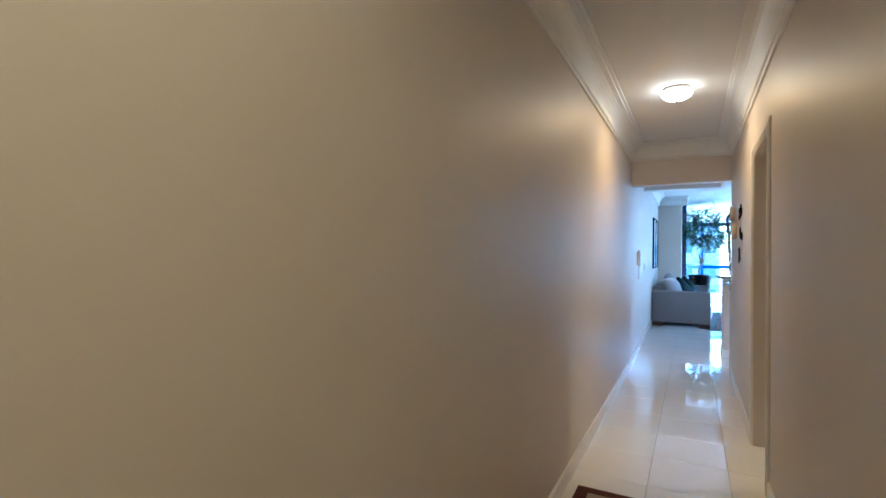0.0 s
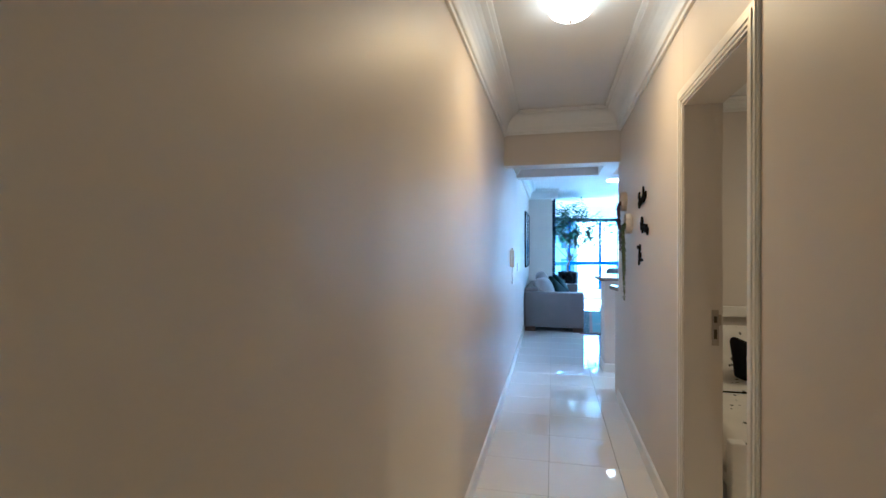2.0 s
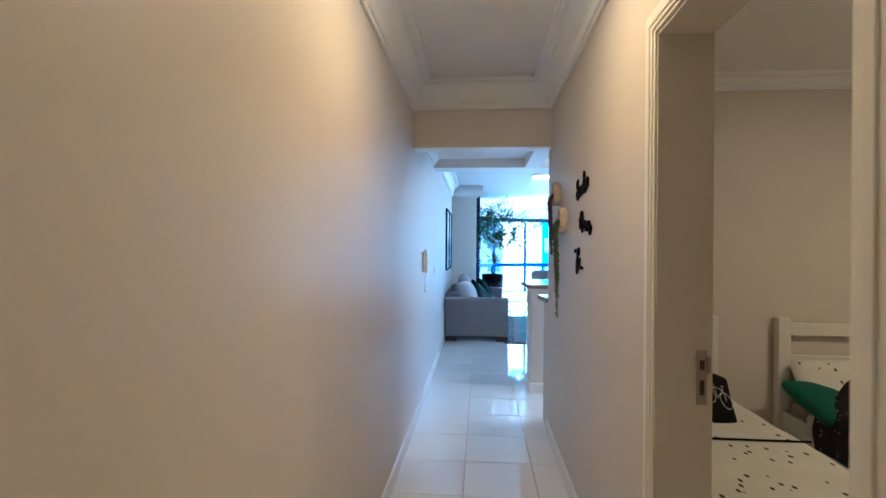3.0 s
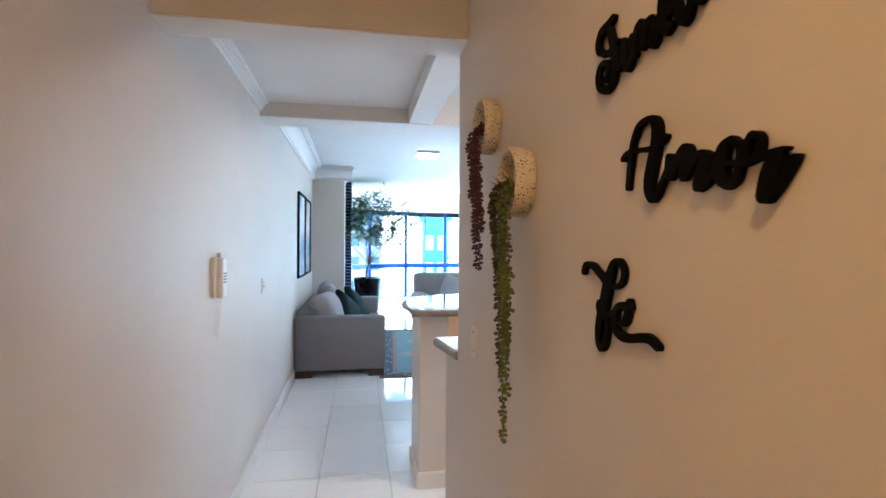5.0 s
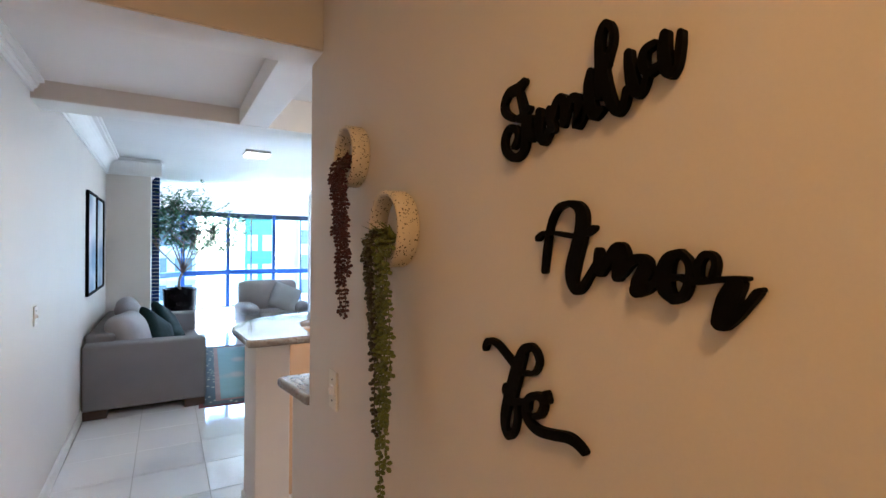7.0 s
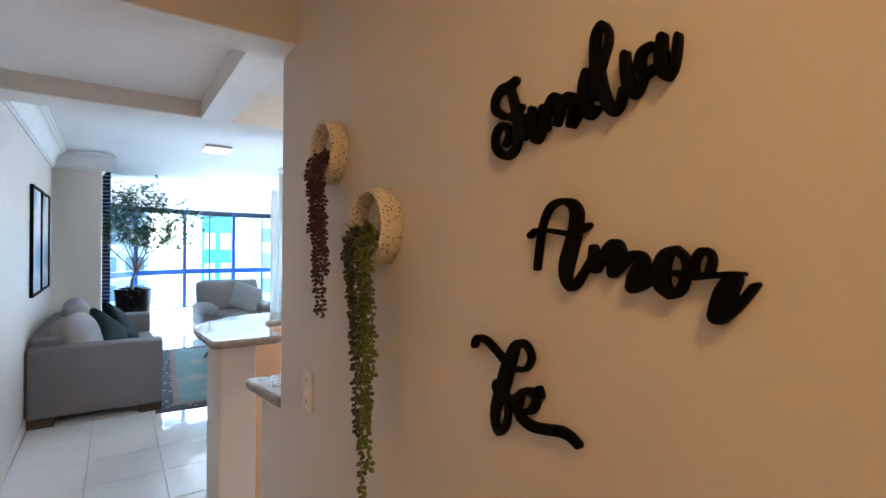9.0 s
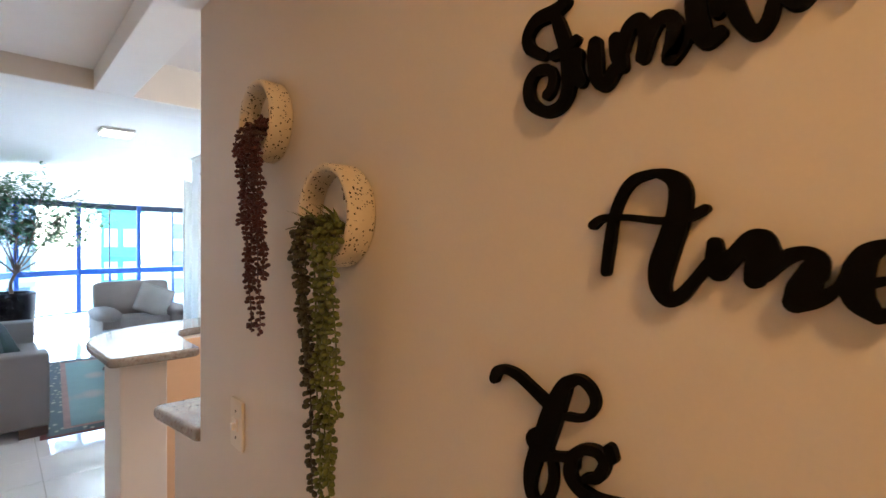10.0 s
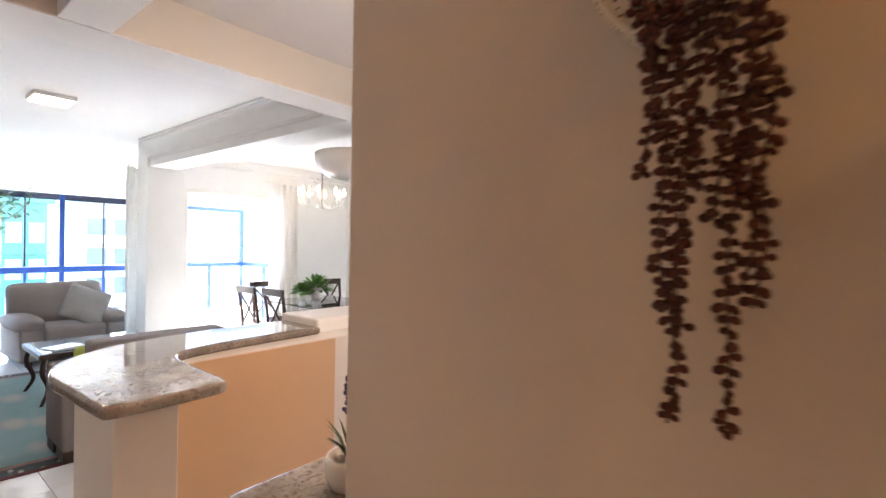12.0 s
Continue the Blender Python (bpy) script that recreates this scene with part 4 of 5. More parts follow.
def bed(x, y_head, width, length, label, quilt, top=0.474, fold=1.06):
    """White wooden bed, head against the far wall; local y runs from the head to the foot as -y."""
    t = thing("single_bed", (x, y_head, 0), label, "bed", "single beds")
    w = width / 2
    for s in (-1, 1):
        part("head_post", boxed(s * w - 0.042, s * w + 0.042, -0.07, 0.0, 0.0, 0.965, 0.008), WHITE_WOOD, t)
        part("foot_post", boxed(s * w - 0.035, s * w + 0.035, -length, -length + 0.07, 0.0, 0.50, 0.008), WHITE_WOOD, t)
        part("side_rail", boxed(s * w - 0.014, s * w + 0.014, -length + 0.07, -0.07, top - 0.23, top - 0.09, 0.004), WHITE_WOOD, t)
    for z0, z1 in ((0.84, 0.928), (0.62, 0.70), (0.20, 0.40)):
        part("head_rail", boxed(-w + 0.035, w - 0.035, -0.055, -0.02, z0, z1, 0.005), WHITE_WOOD, t)
    part("foot_rail", boxed(-w + 0.035, w - 0.035, -length + 0.02, -length + 0.055, 0.26, 0.44, 0.005), WHITE_WOOD, t)
    part("mattress", boxed(-w + 0.02, w - 0.02, -length + 0.08, -0.075, top - 0.19, top - 0.014, 0.04, 4), PALE_FABRIC, t)
    bm = bmesh.new()
    nx, ny = 26, 36
    grid = []
    for j in range(ny + 1):
        row = []
        for i in range(nx + 1):
            u, v = i / nx * 2 - 1, j / ny
            px, drop = u * (w + 0.045), 0.0
            edge = max(0.0, abs(px) - (w - 0.01))
            if edge > 0:
                drop = edge / 0.055 * 0.16
                px = math.copysign(w + 0.02, px)
            py = -0.32 - v * (length - 0.42)
            row.append(bm.verts.new((px, py, top - drop + 0.008 * noise.noise(Vector((px * 5, py * 5, x))))))
        grid.append(row)
    for j in range(ny):
        for i in range(nx):
            bm.faces.new((grid[j][i], grid[j][i + 1], grid[j + 1][i + 1], grid[j + 1][i]))
    q = part("quilt", bm, quilt, t, "white quilt printed with small dark leaves", smooth=True)
    sol = q.modifiers.new("thick", "SOLIDIFY")
    sol.thickness, sol.offset = 0.012, -1
    part("piping", boxed(-w - 0.01, w + 0.01, -fold - 0.008, -fold, top + 0.002, top + 0.012, 0.002), BLACK_FABRIC, t)
    return t


bed(1.28, 5.19, 0.86, 2.02, "white wooden single bed with a printed quilt", QUILT)
bed(2.63, 5.19, 0.86, 2.02, "low white wooden single bed with spotted bedding and a green cushion", SPOT_CLOTH, 0.40, 0.9)


def cushion(name, loc, w, h, d, rx, ry, rz, mat, label, group="", seed=0, square=0.22):
    bm = bmesh.new()
    add_pillow(bm, w, h, d, Matrix(), square, 32, 14, wobble=0.010, seed=seed)
    ob = single(name, bm, mat, label, "cushion", group, smooth=True)
    ob.matrix_world = pose(*loc, rx, ry, rz)
    return ob


cushion("pillow", (1.30, 4.92, 0.60), 0.62, 0.42, 0.16, 62, 0, 0, SPOT_CLOTH, "white spotted pillow leaning on the white headboard", "bed pillows", 1)
bk = thing("cushion", (0, 0, 0), "black cushion with a white bicycle drawing on the bed", "cushion")
bk.matrix_world = pose(1.38, 4.46, 0.60, 55, 22, 20)
part("cover", add_pillow(bmesh.new(), 0.32, 0.31, 0.11, Matrix(), 0.13, 32, 14, wobble=0.006, seed=2), BLACK_FABRIC, bk, smooth=True)
INK = material("white_print", (0.62, 0.62, 0.60), 0.85, vary=0.05, bump=0.0)
bm = bmesh.new()
for cx in (-0.065, 0.065):
    add_tube(bm, [(cx + 0.045 * math.cos(a), -0.03 + 0.045 * math.sin(a), 0.054) for a in [2 * math.pi * k / 20 for k in range(21)]], 0.0022, 4)
for a, b in (((-0.065, -0.03), (-0.02, 0.03)), ((-0.02, 0.03), (0.05, 0.03)), ((0.05, 0.04), (0.065, -0.03)), ((-0.02, 0.03), (0.0, -0.03)), ((0.0, -0.03), (0.05, 0.03)), ((-0.03, 0.045), (-0.01, 0.045)), ((0.04, 0.05), (0.065, 0.055))):
    add_tube(bm, [(*a, 0.055), (*b, 0.055)], 0.002, 4)
part("bicycle_print", bm, INK, bk, "white line drawing of a bicycle")
cushion("pillow", (2.62, 4.97, 0.52), 0.84, 0.40, 0.15, 52, 0, 0, SPOT_CLOTH, "white spotted pillow leaning on the white headboard", "bed pillows", 3)
cushion("cushion", (2.29, 4.83, 0.46), 0.40, 0.38, 0.14, 22, 8, 14, TEAL_FABRIC, "plain green cushion on the bed", "", 4, 0.15)
# star-printed throw, heaped on the pillow and hanging over the side of the low bed
bm = bmesh.new()
line = glide([(2.165, 0.20), (2.168, 0.36), (2.20, 0.455), (2.27, 0.53), (2.36, 0.63), (2.47, 0.66), (2.60, 0.60), (2.74, 0.47)], 4)
rows = []
for j in range(13):
    v = j / 12
    rows.append([bm.verts.new((x + 0.02 * noise.noise(Vector((x * 9, v * 4, 1))), 4.43 + 0.34 * v + 0.05 * (z - 0.4) + 0.02 * noise.noise(Vector((z * 8, v * 3, 5))), z + (0.03 * noise.noise(Vector((x * 7, v * 4, 9))) if z > 0.46 else 0) - (0.10 * (1 - min(1, v * 4)) if z > 0.5 else 0) - (0.06 * max(0, v - 0.6) if z > 0.5 else 0))) for x, z in line])
for a, b in zip(rows, rows[1:]):
    for k in range(len(line) - 1):
        bm.faces.new((a[k], a[k + 1], b[k + 1], b[k]))
throw = single("throw_blanket", bm, STAR_CLOTH, "black throw printed with white stars hanging over the bed side", "blanket", smooth=True)
throw.modifiers.new("thick", "SOLIDIFY").thickness = 0.012

# ---- living room ----


def leg(parent, x, y, h, s, mat=DARK_WOOD):
    part("leg", boxed(x - s / 2, x + s / 2, y - s / 2, y + s / 2, 0.0, h, 0.005), mat, parent)


def sofa(loc, turn, length, depth, label, mat, arm_h=0.67, back_h=0.74, seats=2, group="sofas", arm_depth=None):
    """Box sofa; local x runs along it, the back is at y = 0 and it faces +y."""
    t = thing("sofa", loc, label, "sofa", group, turn)
    a = 0.22
    for s in (0, 1):
        x0, x1 = (0.0, a) if s == 0 else (length - a, length)
        bm = add_box(bmesh.new(), x0, x1, 0.0, arm_depth or depth, 0.075, arm_h, 0.028, 4)
        part("arm", bm, mat, t, smooth=True)
    part("seat_base", boxed(a + 0.003, length - a - 0.003, 0.02, depth - 0.02, 0.08, 0.28, 0.02, 3), mat, t)
    part("backrest", boxed(a - 0.05, length - a + 0.05, 0.002, 0.24, 0.20, back_h, 0.04, 4), mat, t, smooth=True)
    w = (length - 2 * a) / seats
    for k in range(seats):
        part("seat_cushion", boxed(a + w * k + 0.006, a + w * (k + 1) - 0.006, 0.20, depth + 0.012, 0.28, 0.44, 0.035, 4), mat, t, smooth=True)
    for x in (0.12, length - 0.12):
        for y in (0.10, (arm_depth or depth) - 0.10):
            part("leg", boxed(x - 0.11, x + 0.11, y - 0.09, y + 0.09, 0.0, 0.078, 0.006), DARK_WOOD, t)
    return t


# the back stands at the left wall, the near arm faces the hall: local +y is world +x
sofa((-0.488, 11.18, 0), -90, 2.25, 0.995, "grey linen two-seat sofa against the wall with a dark wood plinth", GREY_FABRIC)
cushion("cushion", (-0.13, 9.40, 0.66), 0.58, 0.50, 0.27, 62, 0, 78, PALE_FABRIC, "pale grey cushion on the grey sofa", "sofa cushions", 6)
cushion("cushion", (-0.17, 10.20, 0.72), 0.58, 0.50, 0.25, 66, 0, 92, PALE_FABRIC, "pale grey cushion leaning on the sofa back", "sofa cushions", 7)
cushion("cushion", (0.10, 9.70, 0.62), 0.50, 0.50, 0.14, 52, 34, 50, GREEN_FABRIC, "dark green velvet cushion on the grey sofa", "sofa cushions", 8, 0.13)
cushion("cushion", (0.20, 10.25, 0.63), 0.52, 0.50, 0.14, 56, 26, 66, GREEN_FABRIC, "dark green velvet cushion near the far sofa arm", "sofa cushions", 9, 0.13)

sofa((0.965, 8.76, 0.011), 0, 1.30, 0.92, "taupe two-seat sofa with its back to the bar", TAUPE_FABRIC, arm_h=0.62, back_h=0.80, arm_depth=0.46)
cushion("cushion", (1.28, 9.16, 0.58), 0.32, 0.30, 0.12, 70, 0, 16, LIME_FABRIC, "lime green cushion on the taupe sofa", "", 10)


def armchair(loc, turn):
    """Recliner with padded rolled arms, a wide back and a footrest panel; local x across, faces -y."""
    t = thing("armchair", loc, "taupe upholstered recliner armchair with rolled arms before the window", "armchair", "", turn)
    for s in (-1, 1):
        x = s * 0.44
        bm = add_box(bmesh.new(), x - 0.115, x + 0.115, -0.42, 0.40, 0.06, 0.46, 0.03, 3)
        part("arm_panel", bm, TAUPE_FABRIC, t, smooth=True)
        bm = bmesh.new()
        add_pillow(bm, 0.30, 0.92, 0.20, Matrix.Translation((x, -0.02, 0.49)), square=0.5, n=24, m=12)
        part("arm_pad", bm, TAUPE_FABRIC, t, smooth=True)
    part("seat", boxed(-0.325, 0.325, -0.44, 0.20, 0.24, 0.45, 0.06, 5), TAUPE_FABRIC, t, smooth=True)
    part("footrest_panel", boxed(-0.325, 0.325, -0.47, -0.41, 0.06, 0.25, 0.02, 3), TAUPE_FABRIC, t, smooth=True)
    tilt = Matrix.Translation((0, 0.20, 0.40)) @ Matrix.Rotation(radians(-12), 4, "X")
    bm = bmesh.new()
    add_pillow(bm, 1.04, 0.60, 0.27, tilt @ Matrix.Translation((0, 0.06, 0.27)) @ Matrix.Rotation(radians(90), 4, "X"), square=0.22, n=36, m=14)
    part("backrest", bm, TAUPE_FABRIC, t, smooth=True)
    part("frame", boxed(-0.42, 0.42, -0.38, 0.40, 0.05, 0.24, 0.02), TAUPE_FABRIC, t)
    for x in (-0.46, 0.46):
        for y in (-0.36, 0.34):
            leg(t, x, y, 0.062, 0.06)
    return t


armchair((1.80, 12.50, 0), 4)
cushion("cushion", (1.97, 12.30, 0.67), 0.48, 0.46, 0.13, 66, 24, -6, PALE_FABRIC, "pale cushion leaning in the armchair", "", 11, 0.13)

# tree in a black pot
pot = thing("potted_tree", (0.37, 13.0, 0), "indoor ficus tree in a black round pot beside the window", "potted tree")
part("pot", add_lathe(bmesh.new(), [(0.17, 0.0), (0.19, 0.01), (0.225, 0.25), (0.25, 0.55), (0.262, 0.80), (0.268, 0.83), (0.255, 0.84), (0.236, 0.83), (0.23, 0.74), (0.01, 0.74)], 40), POT_BLACK, pot, "black glazed pot", smooth=True)
part("soil", add_lathe(bmesh.new(), [(0.005, 0.75), (0.232, 0.75), (0.23, 0.765), (0.10, 0.785), (0.005, 0.79)], 24), SOIL, pot)
rng = random.Random(21)
bm, lf = bmesh.new(), bmesh.new()


def branch(bm, lf, p, d, length, r, depth):
    p, d = Vector(p), Vector(d).normalized()
    pts, rad = [p.copy()], [r]
    n = 5
    for i in range(n):
        d = (d + Vector((rng.uniform(-1, 1), rng.uniform(-1, 1), rng.uniform(-0.2, 0.8))) * 0.18).normalized()
        p = p + d * length / n
        pts.append(p.copy())
        rad.append(r * (1 - 0.6 * (i + 1) / n))
        if depth > 0 and i >= 1:
            for _ in range(2 if depth > 1 else 1):
                a = rng.uniform(0, 2 * math.pi)
                out = (d * 0.5 + Vector((math.cos(a), math.sin(a), rng.uniform(-0.05, 0.6)))).normalized()
                branch(bm, lf, p, out, length * rng.uniform(0.36, 0.56), r * 0.5, depth - 1)
        if depth == 0:
            for _ in range(3):
                a = rng.uniform(0, 2 * math.pi)
                tip = p + Vector((math.cos(a), math.sin(a), rng.uniform(-0.6, 0.4))).normalized() * rng.uniform(0.075, 0.125)
                add_blade(lf, p, tip, rng.uniform(0.030, 0.044), 0.008)
    add_tube(bm, pts, rad, 6)


fork = (0.03, 0.0, 1.10)
add_tube(bm, glide([(0.0, 0.0, 0.76), (-0.02, 0.01, 0.95), fork], 5), [0.026 - 0.0008 * k for k in range(11)], 8)
for k in range(8):
    g = 0.4 + 2 * math.pi * k / 8 + rng.uniform(-0.2, 0.2)
    flat = (0.95, 0.55, 0.75, 0.4)[k % 4]
    branch(bm, lf, fork, (flat * math.cos(g) + 0.10, 0.8 * flat * math.sin(g), 0.75), rng.uniform(0.85, 1.1), 0.013, 2)
part("trunk", bm, BARK, pot, "thin brown trunks", smooth=True)
part("crown", lf, TREE_LEAF, pot, "small green leaves")

# pictures
ART = patterned("abstract_print", (0.62, 0.62, 0.64), (0.16, 0.24, 0.36), 2.2, 0.25, 0.6, 0.5)
for y0, y1 in ((9.24, 9.90), (9.95, 10.61)):
    t = thing("picture", (left_wall(y0), (y0 + y1) / 2, 1.585), "black framed abstract print in blue and white tones", "picture", "framed prints")
    w, h = (y1 - y0) / 2, 0.505
    for a in ((-w, -w + 0.022, -h, h), (w - 0.022, w, -h, h), (-w + 0.022, w - 0.022, -h, -h + 0.022), (-w + 0.022, w - 0.022, h - 0.022, h)):
        part("frame_bar", boxed(0.0, 0.028, a[0], a[1], a[2], a[3], 0.002), BLACK, t)
    part("print", boxed(0.004, 0.012, -w + 0.021, w - 0.021, -h + 0.021, h - 0.021), ART, t, "abstract print in blue and white")

# rug with borders
RUG_TEAL = patterned("teal_rug", (0.17, 0.25, 0.23), (0.32, 0.29, 0.24), 3.4, 0.14, 0.40, 0.95)
RUG_SALMON = material("salmon_weave", (0.28, 0.16, 0.13), 0.95, vary=0.2, scale=6, grain=350, bump=0.4)
RUG_EDGE = material("dark_red_edge", (0.13, 0.035, 0.035), 0.95, vary=0.2, scale=6, grain=350, bump=0.4)
RUG_DARK = patterned("dark_weave", (0.06, 0.08, 0.08), (0.38, 0.34, 0.26), 18, 0.2, 0.35, 0.95)
rug = thing("living_rug", (1.66, 10.27, 0), "faded teal patterned rug with dark red edge on tiles", "rug", turn=-4)
for i, (d, z, mat) in enumerate(((0.0, 0.006, RUG_EDGE), (0.04, 0.0075, RUG_DARK), (0.15, 0.009, RUG_SALMON), (0.20, 0.0105, RUG_TEAL))):
    part("band", boxed(-1.12 + d, 1.12 - d, -1.52 + d, 1.52 - d, 0.0, z, 0.001), mat, rug)

# coffee table with curved legs
ct = thing("coffee_table", (1.62, 10.62, 0.011), "low dark wood coffee table with curved legs and glass top", "coffee table")
part("top_frame", boxed(-0.50, 0.50, -0.36, 0.36, 0.42, 0.47, 0.012, 3), DARK_WOOD, ct)
part("glass_top", boxed(-0.47, 0.47, -0.33, 0.33, 0.472, 0.480, 0.002), CLEAR, ct)
for sx in (-1, 1):
    for sy in (-1, 1):
        part("leg", add_tube(bmesh.new(), glide([(sx * 0.44, sy * 0.30, 0.43), (sx * 0.47, sy * 0.33, 0.30), (sx * 0.42, sy * 0.29, 0.14), (sx * 0.47, sy * 0.33, 0.012), (sx * 0.485, sy * 0.345, 0.0)], 5), [0.024 - 0.0006 * i for i in range(21)], 8), DARK_WOOD, ct, smooth=True)
mag = single("magazine", boxed(-0.14, 0.14, -0.10, 0.10, 0.0, 0.012, 0.002), PLASTIC_W, "white magazine lying on the coffee table", "magazine")
mag.matrix_world = pose(1.34, 10.46, 0.4915, 0, 0, 20)

# recessed square lamp on the living ceiling
cl = thing("ceiling_panel", (1.09, 9.76, H), "square white ceiling panel lamp, switched on", "ceiling lamp")
part("rim", boxed(-0.14, 0.14, -0.14, 0.14, -0.035, 0.0, 0.006, 3), GYPSUM, cl)
part("diffuser", boxed(-0.125, 0.125, -0.125, 0.125, -0.050, -0.033, 0.006, 3), PANEL_LIT, cl, "lit diffuser")

# curtain beside the right pillar and at the dining window


def curtain(loc, turn, width, height, folds, label):
    t = thing("curtain", loc, label, "curtain", "curtains", turn)
    bm = bmesh.new()
    n = folds * 8
    cols = []
    for i in range(n + 1):
        f = i / n
        cols.append([bm.verts.new((f * width + 0.01 * noise.noise(Vector((f * 9, z, 0))), 0.035 * math.sin(f * folds * 2 * math.pi) * (0.7 + 0.3 * z / height) + 0.015 * noise.noise(Vector((f * 5, z * 1.3, 3))), z)) for z in [height * k / 8 for k in range(9)]])
    for a, b in zip(cols, cols[1:]):
        for k in range(8):
            bm.faces.new((a[k], b[k], b[k + 1], a[k + 1]))
    part("cloth", bm, CURTAIN, t, smooth=True)
    part("rail", boxed(-0.05, width + 0.05, -0.012, 0.012, height - 0.012, height + 0.02, 0.003), TRIM, t)
    return t


curtain((2.16, 11.40, 0.015), 62, 0.55, 2.42, 5, "white floor-length curtain drawn aside near the pillar")
curtain((3.74, 10.90, 0.015), 0, 0.46, 2.36, 5, "white floor-length curtain drawn aside at the dining window")

# ---- kitchen bar ----
outline = glide([(0.515, 6.33), (0.505, 6.55), (0.50, 6.80), (0.60, 7.02), (0.85, 7.18), (1.25, 7.25), (1.68, 7.25)], 6) + glide([(1.67, 6.915), (1.40, 6.905), (1.12, 6.885), (0.95, 6.84), (0.89, 6.75), (0.878, 6.62), (0.873, 6.48), (0.872, 6.36), (0.862, 6.318), (0.835, 6.303)], 6) + [(0.70, 6.298), (0.56, 6.300), (0.53, 6.306), (0.517, 6.318)]
bar = single("bar_top", add_outline(bmesh.new(), outline, 1.05, 1.09, 0.014, 4), GRANITE, "polished beige granite bar top with curved edge on a half-wall", "countertop")
for p in bar.data.polygons:
    p.use_smooth = False
low = [(0.597, 5.398), (0.586, 5.404), (0.580, 5.42), (0.546, 5.66), (0.545, 5.685), (0.556, 5.700), (0.58, 5.704), (1.9, 5.704), (1.9, 5.398)]
single("counter_top", add_outline(bmesh.new(), low, 1.012, 1.052, 0.013, 4), GRANITE, "polished beige granite ledge on a half-wall beside the wall end", "countertop")

lav = thing("potted_lavender", (0.738, 5.55, 1.052), "small white pot with pebbles and artificial lavender on the counter", "potted plant")
part("pot", add_lathe(bmesh.new(), [(0.030, 0.0), (0.038, 0.002), (0.050, 0.030), (0.052, 0.052), (0.047, 0.066), (0.043, 0.064), (0.044, 0.050), (0.005, 0.048)], 28), POT_WHITE, lav, smooth=True)
bm = bmesh.new()
rng = random.Random(5)
for i in range(26):
    a, r = rng.uniform(0, 6.28), rng.uniform(0, 0.034)
    bmesh.ops.create_icosphere(bm, subdivisions=1, radius=rng.uniform(0.006, 0.010), matrix=Matrix.Translation((r * math.cos(a), r * math.sin(a), 0.056)))
part("pebbles", bm, PEBBLE, lav, smooth=True)
st, bl = bmesh.new(), bmesh.new()
for i in range(7):
    a = rng.uniform(0, 6.28)
    top = Vector((0.024 * math.cos(a), 0.024 * math.sin(a), rng.uniform(0.13, 0.20)))
    add_tube(st, glide([(0.008 * math.cos(a), 0.008 * math.sin(a), 0.05), tuple(top * 0.6 + Vector((0, 0, 0.02))), tuple(top)], 4), 0.0016, 5)
    for k in range(22):
        g, f = rng.uniform(0, 6.28), k / 22
        add_bead(bl, top + Vector((0, 0, -0.020 + 0.080 * f)), 0.0046, 0.013 * (1.1 - 0.6 * f), (math.cos(g), math.sin(g), 0.6))
    for k in range(4):
        g = rng.uniform(0, 6.28)
        add_blade(st, (0.006 * math.cos(g), 0.006 * math.sin(g), 0.05), (0.05 * math.cos(g), 0.05 * math.sin(g), rng.uniform(0.09, 0.14)), 0.006)
part("foliage", st, STEM, lav)
part("blooms", bl, LAVENDER, lav, "purple lavender blooms")

pl = thing("pendant_lamp", (2.62, 7.78, 2.40), "wide white dish pendant lamp over the bar end", "pendant lamp")
part("rod", add_tube(bmesh.new(), [(0, 0, 0.0), (0, 0, -0.22)], 0.008, 10), METAL, pl)
part("dish", add_lathe(bmesh.new(), [(0.01, -0.13), (0.30, -0.14), (0.31, -0.145), (0.31, -0.20), (0.285, -0.27), (0.22, -0.33), (0.12, -0.355), (0.01, -0.36)], 40), POT_WHITE, pl, smooth=True)

# ---- dining ----
table = thing("dining_table", (4.05, 10.1, 0), "glass topped dining table on a dark wood base", "dining table")
part("glass_top", boxed(-0.52, 0.52, -0.60, 0.60, 0.738, 0.750, 0.004), CLEAR, table)
part("pedestal", boxed(-0.22, 0.22, -0.22, 0.22, 0.03, 0.736, 0.01), DARK_WOOD, table)
part("foot", boxed(-0.32, 0.32, -0.32, 0.32, 0.0, 0.03, 0.006), DARK_WOOD, table)


def dining_chair(loc, turn):
    """Cross-back chair; faces +y."""
    t = thing("dining_chair", loc, "dark wood dining chair with crossed back", "chair", "dining chairs", turn)
    part("seat", boxed(-0.22, 0.22, -0.20, 0.23, 0.44, 0.475, 0.015, 3), DARK_WOOD, t)
    for x in (-0.19, 0.19):
        part("leg", boxed(x - 0.018, x + 0.018, 0.17, 0.206, 0.0, 0.44, 0.004), DARK_WOOD, t)
        part("back_post", add_tube(bmesh.new(), glide([(x, -0.17, 0.0), (x, -0.18, 0.45), (x, -0.21, 0.75), (x * 1.05, -0.25, 0.97)], 5), 0.019, 8), DARK_WOOD, t, smooth=True)
        part("cross_slat", add_tube(bmesh.new(), glide([(x * 0.92, -0.185, 0.50), (0, -0.205, 0.70), (-x * 0.92, -0.24, 0.91)], 5), 0.013, 6), DARK_WOOD, t, smooth=True)
    part("top_rail", boxed(-0.225, 0.225, -0.265, -0.235, 0.90, 0.985, 0.010, 3), DARK_WOOD, t)
    part("stretcher", boxed(-0.17, 0.17, -0.19, -0.165, 0.22, 0.25, 0.004), DARK_WOOD, t)
    return t


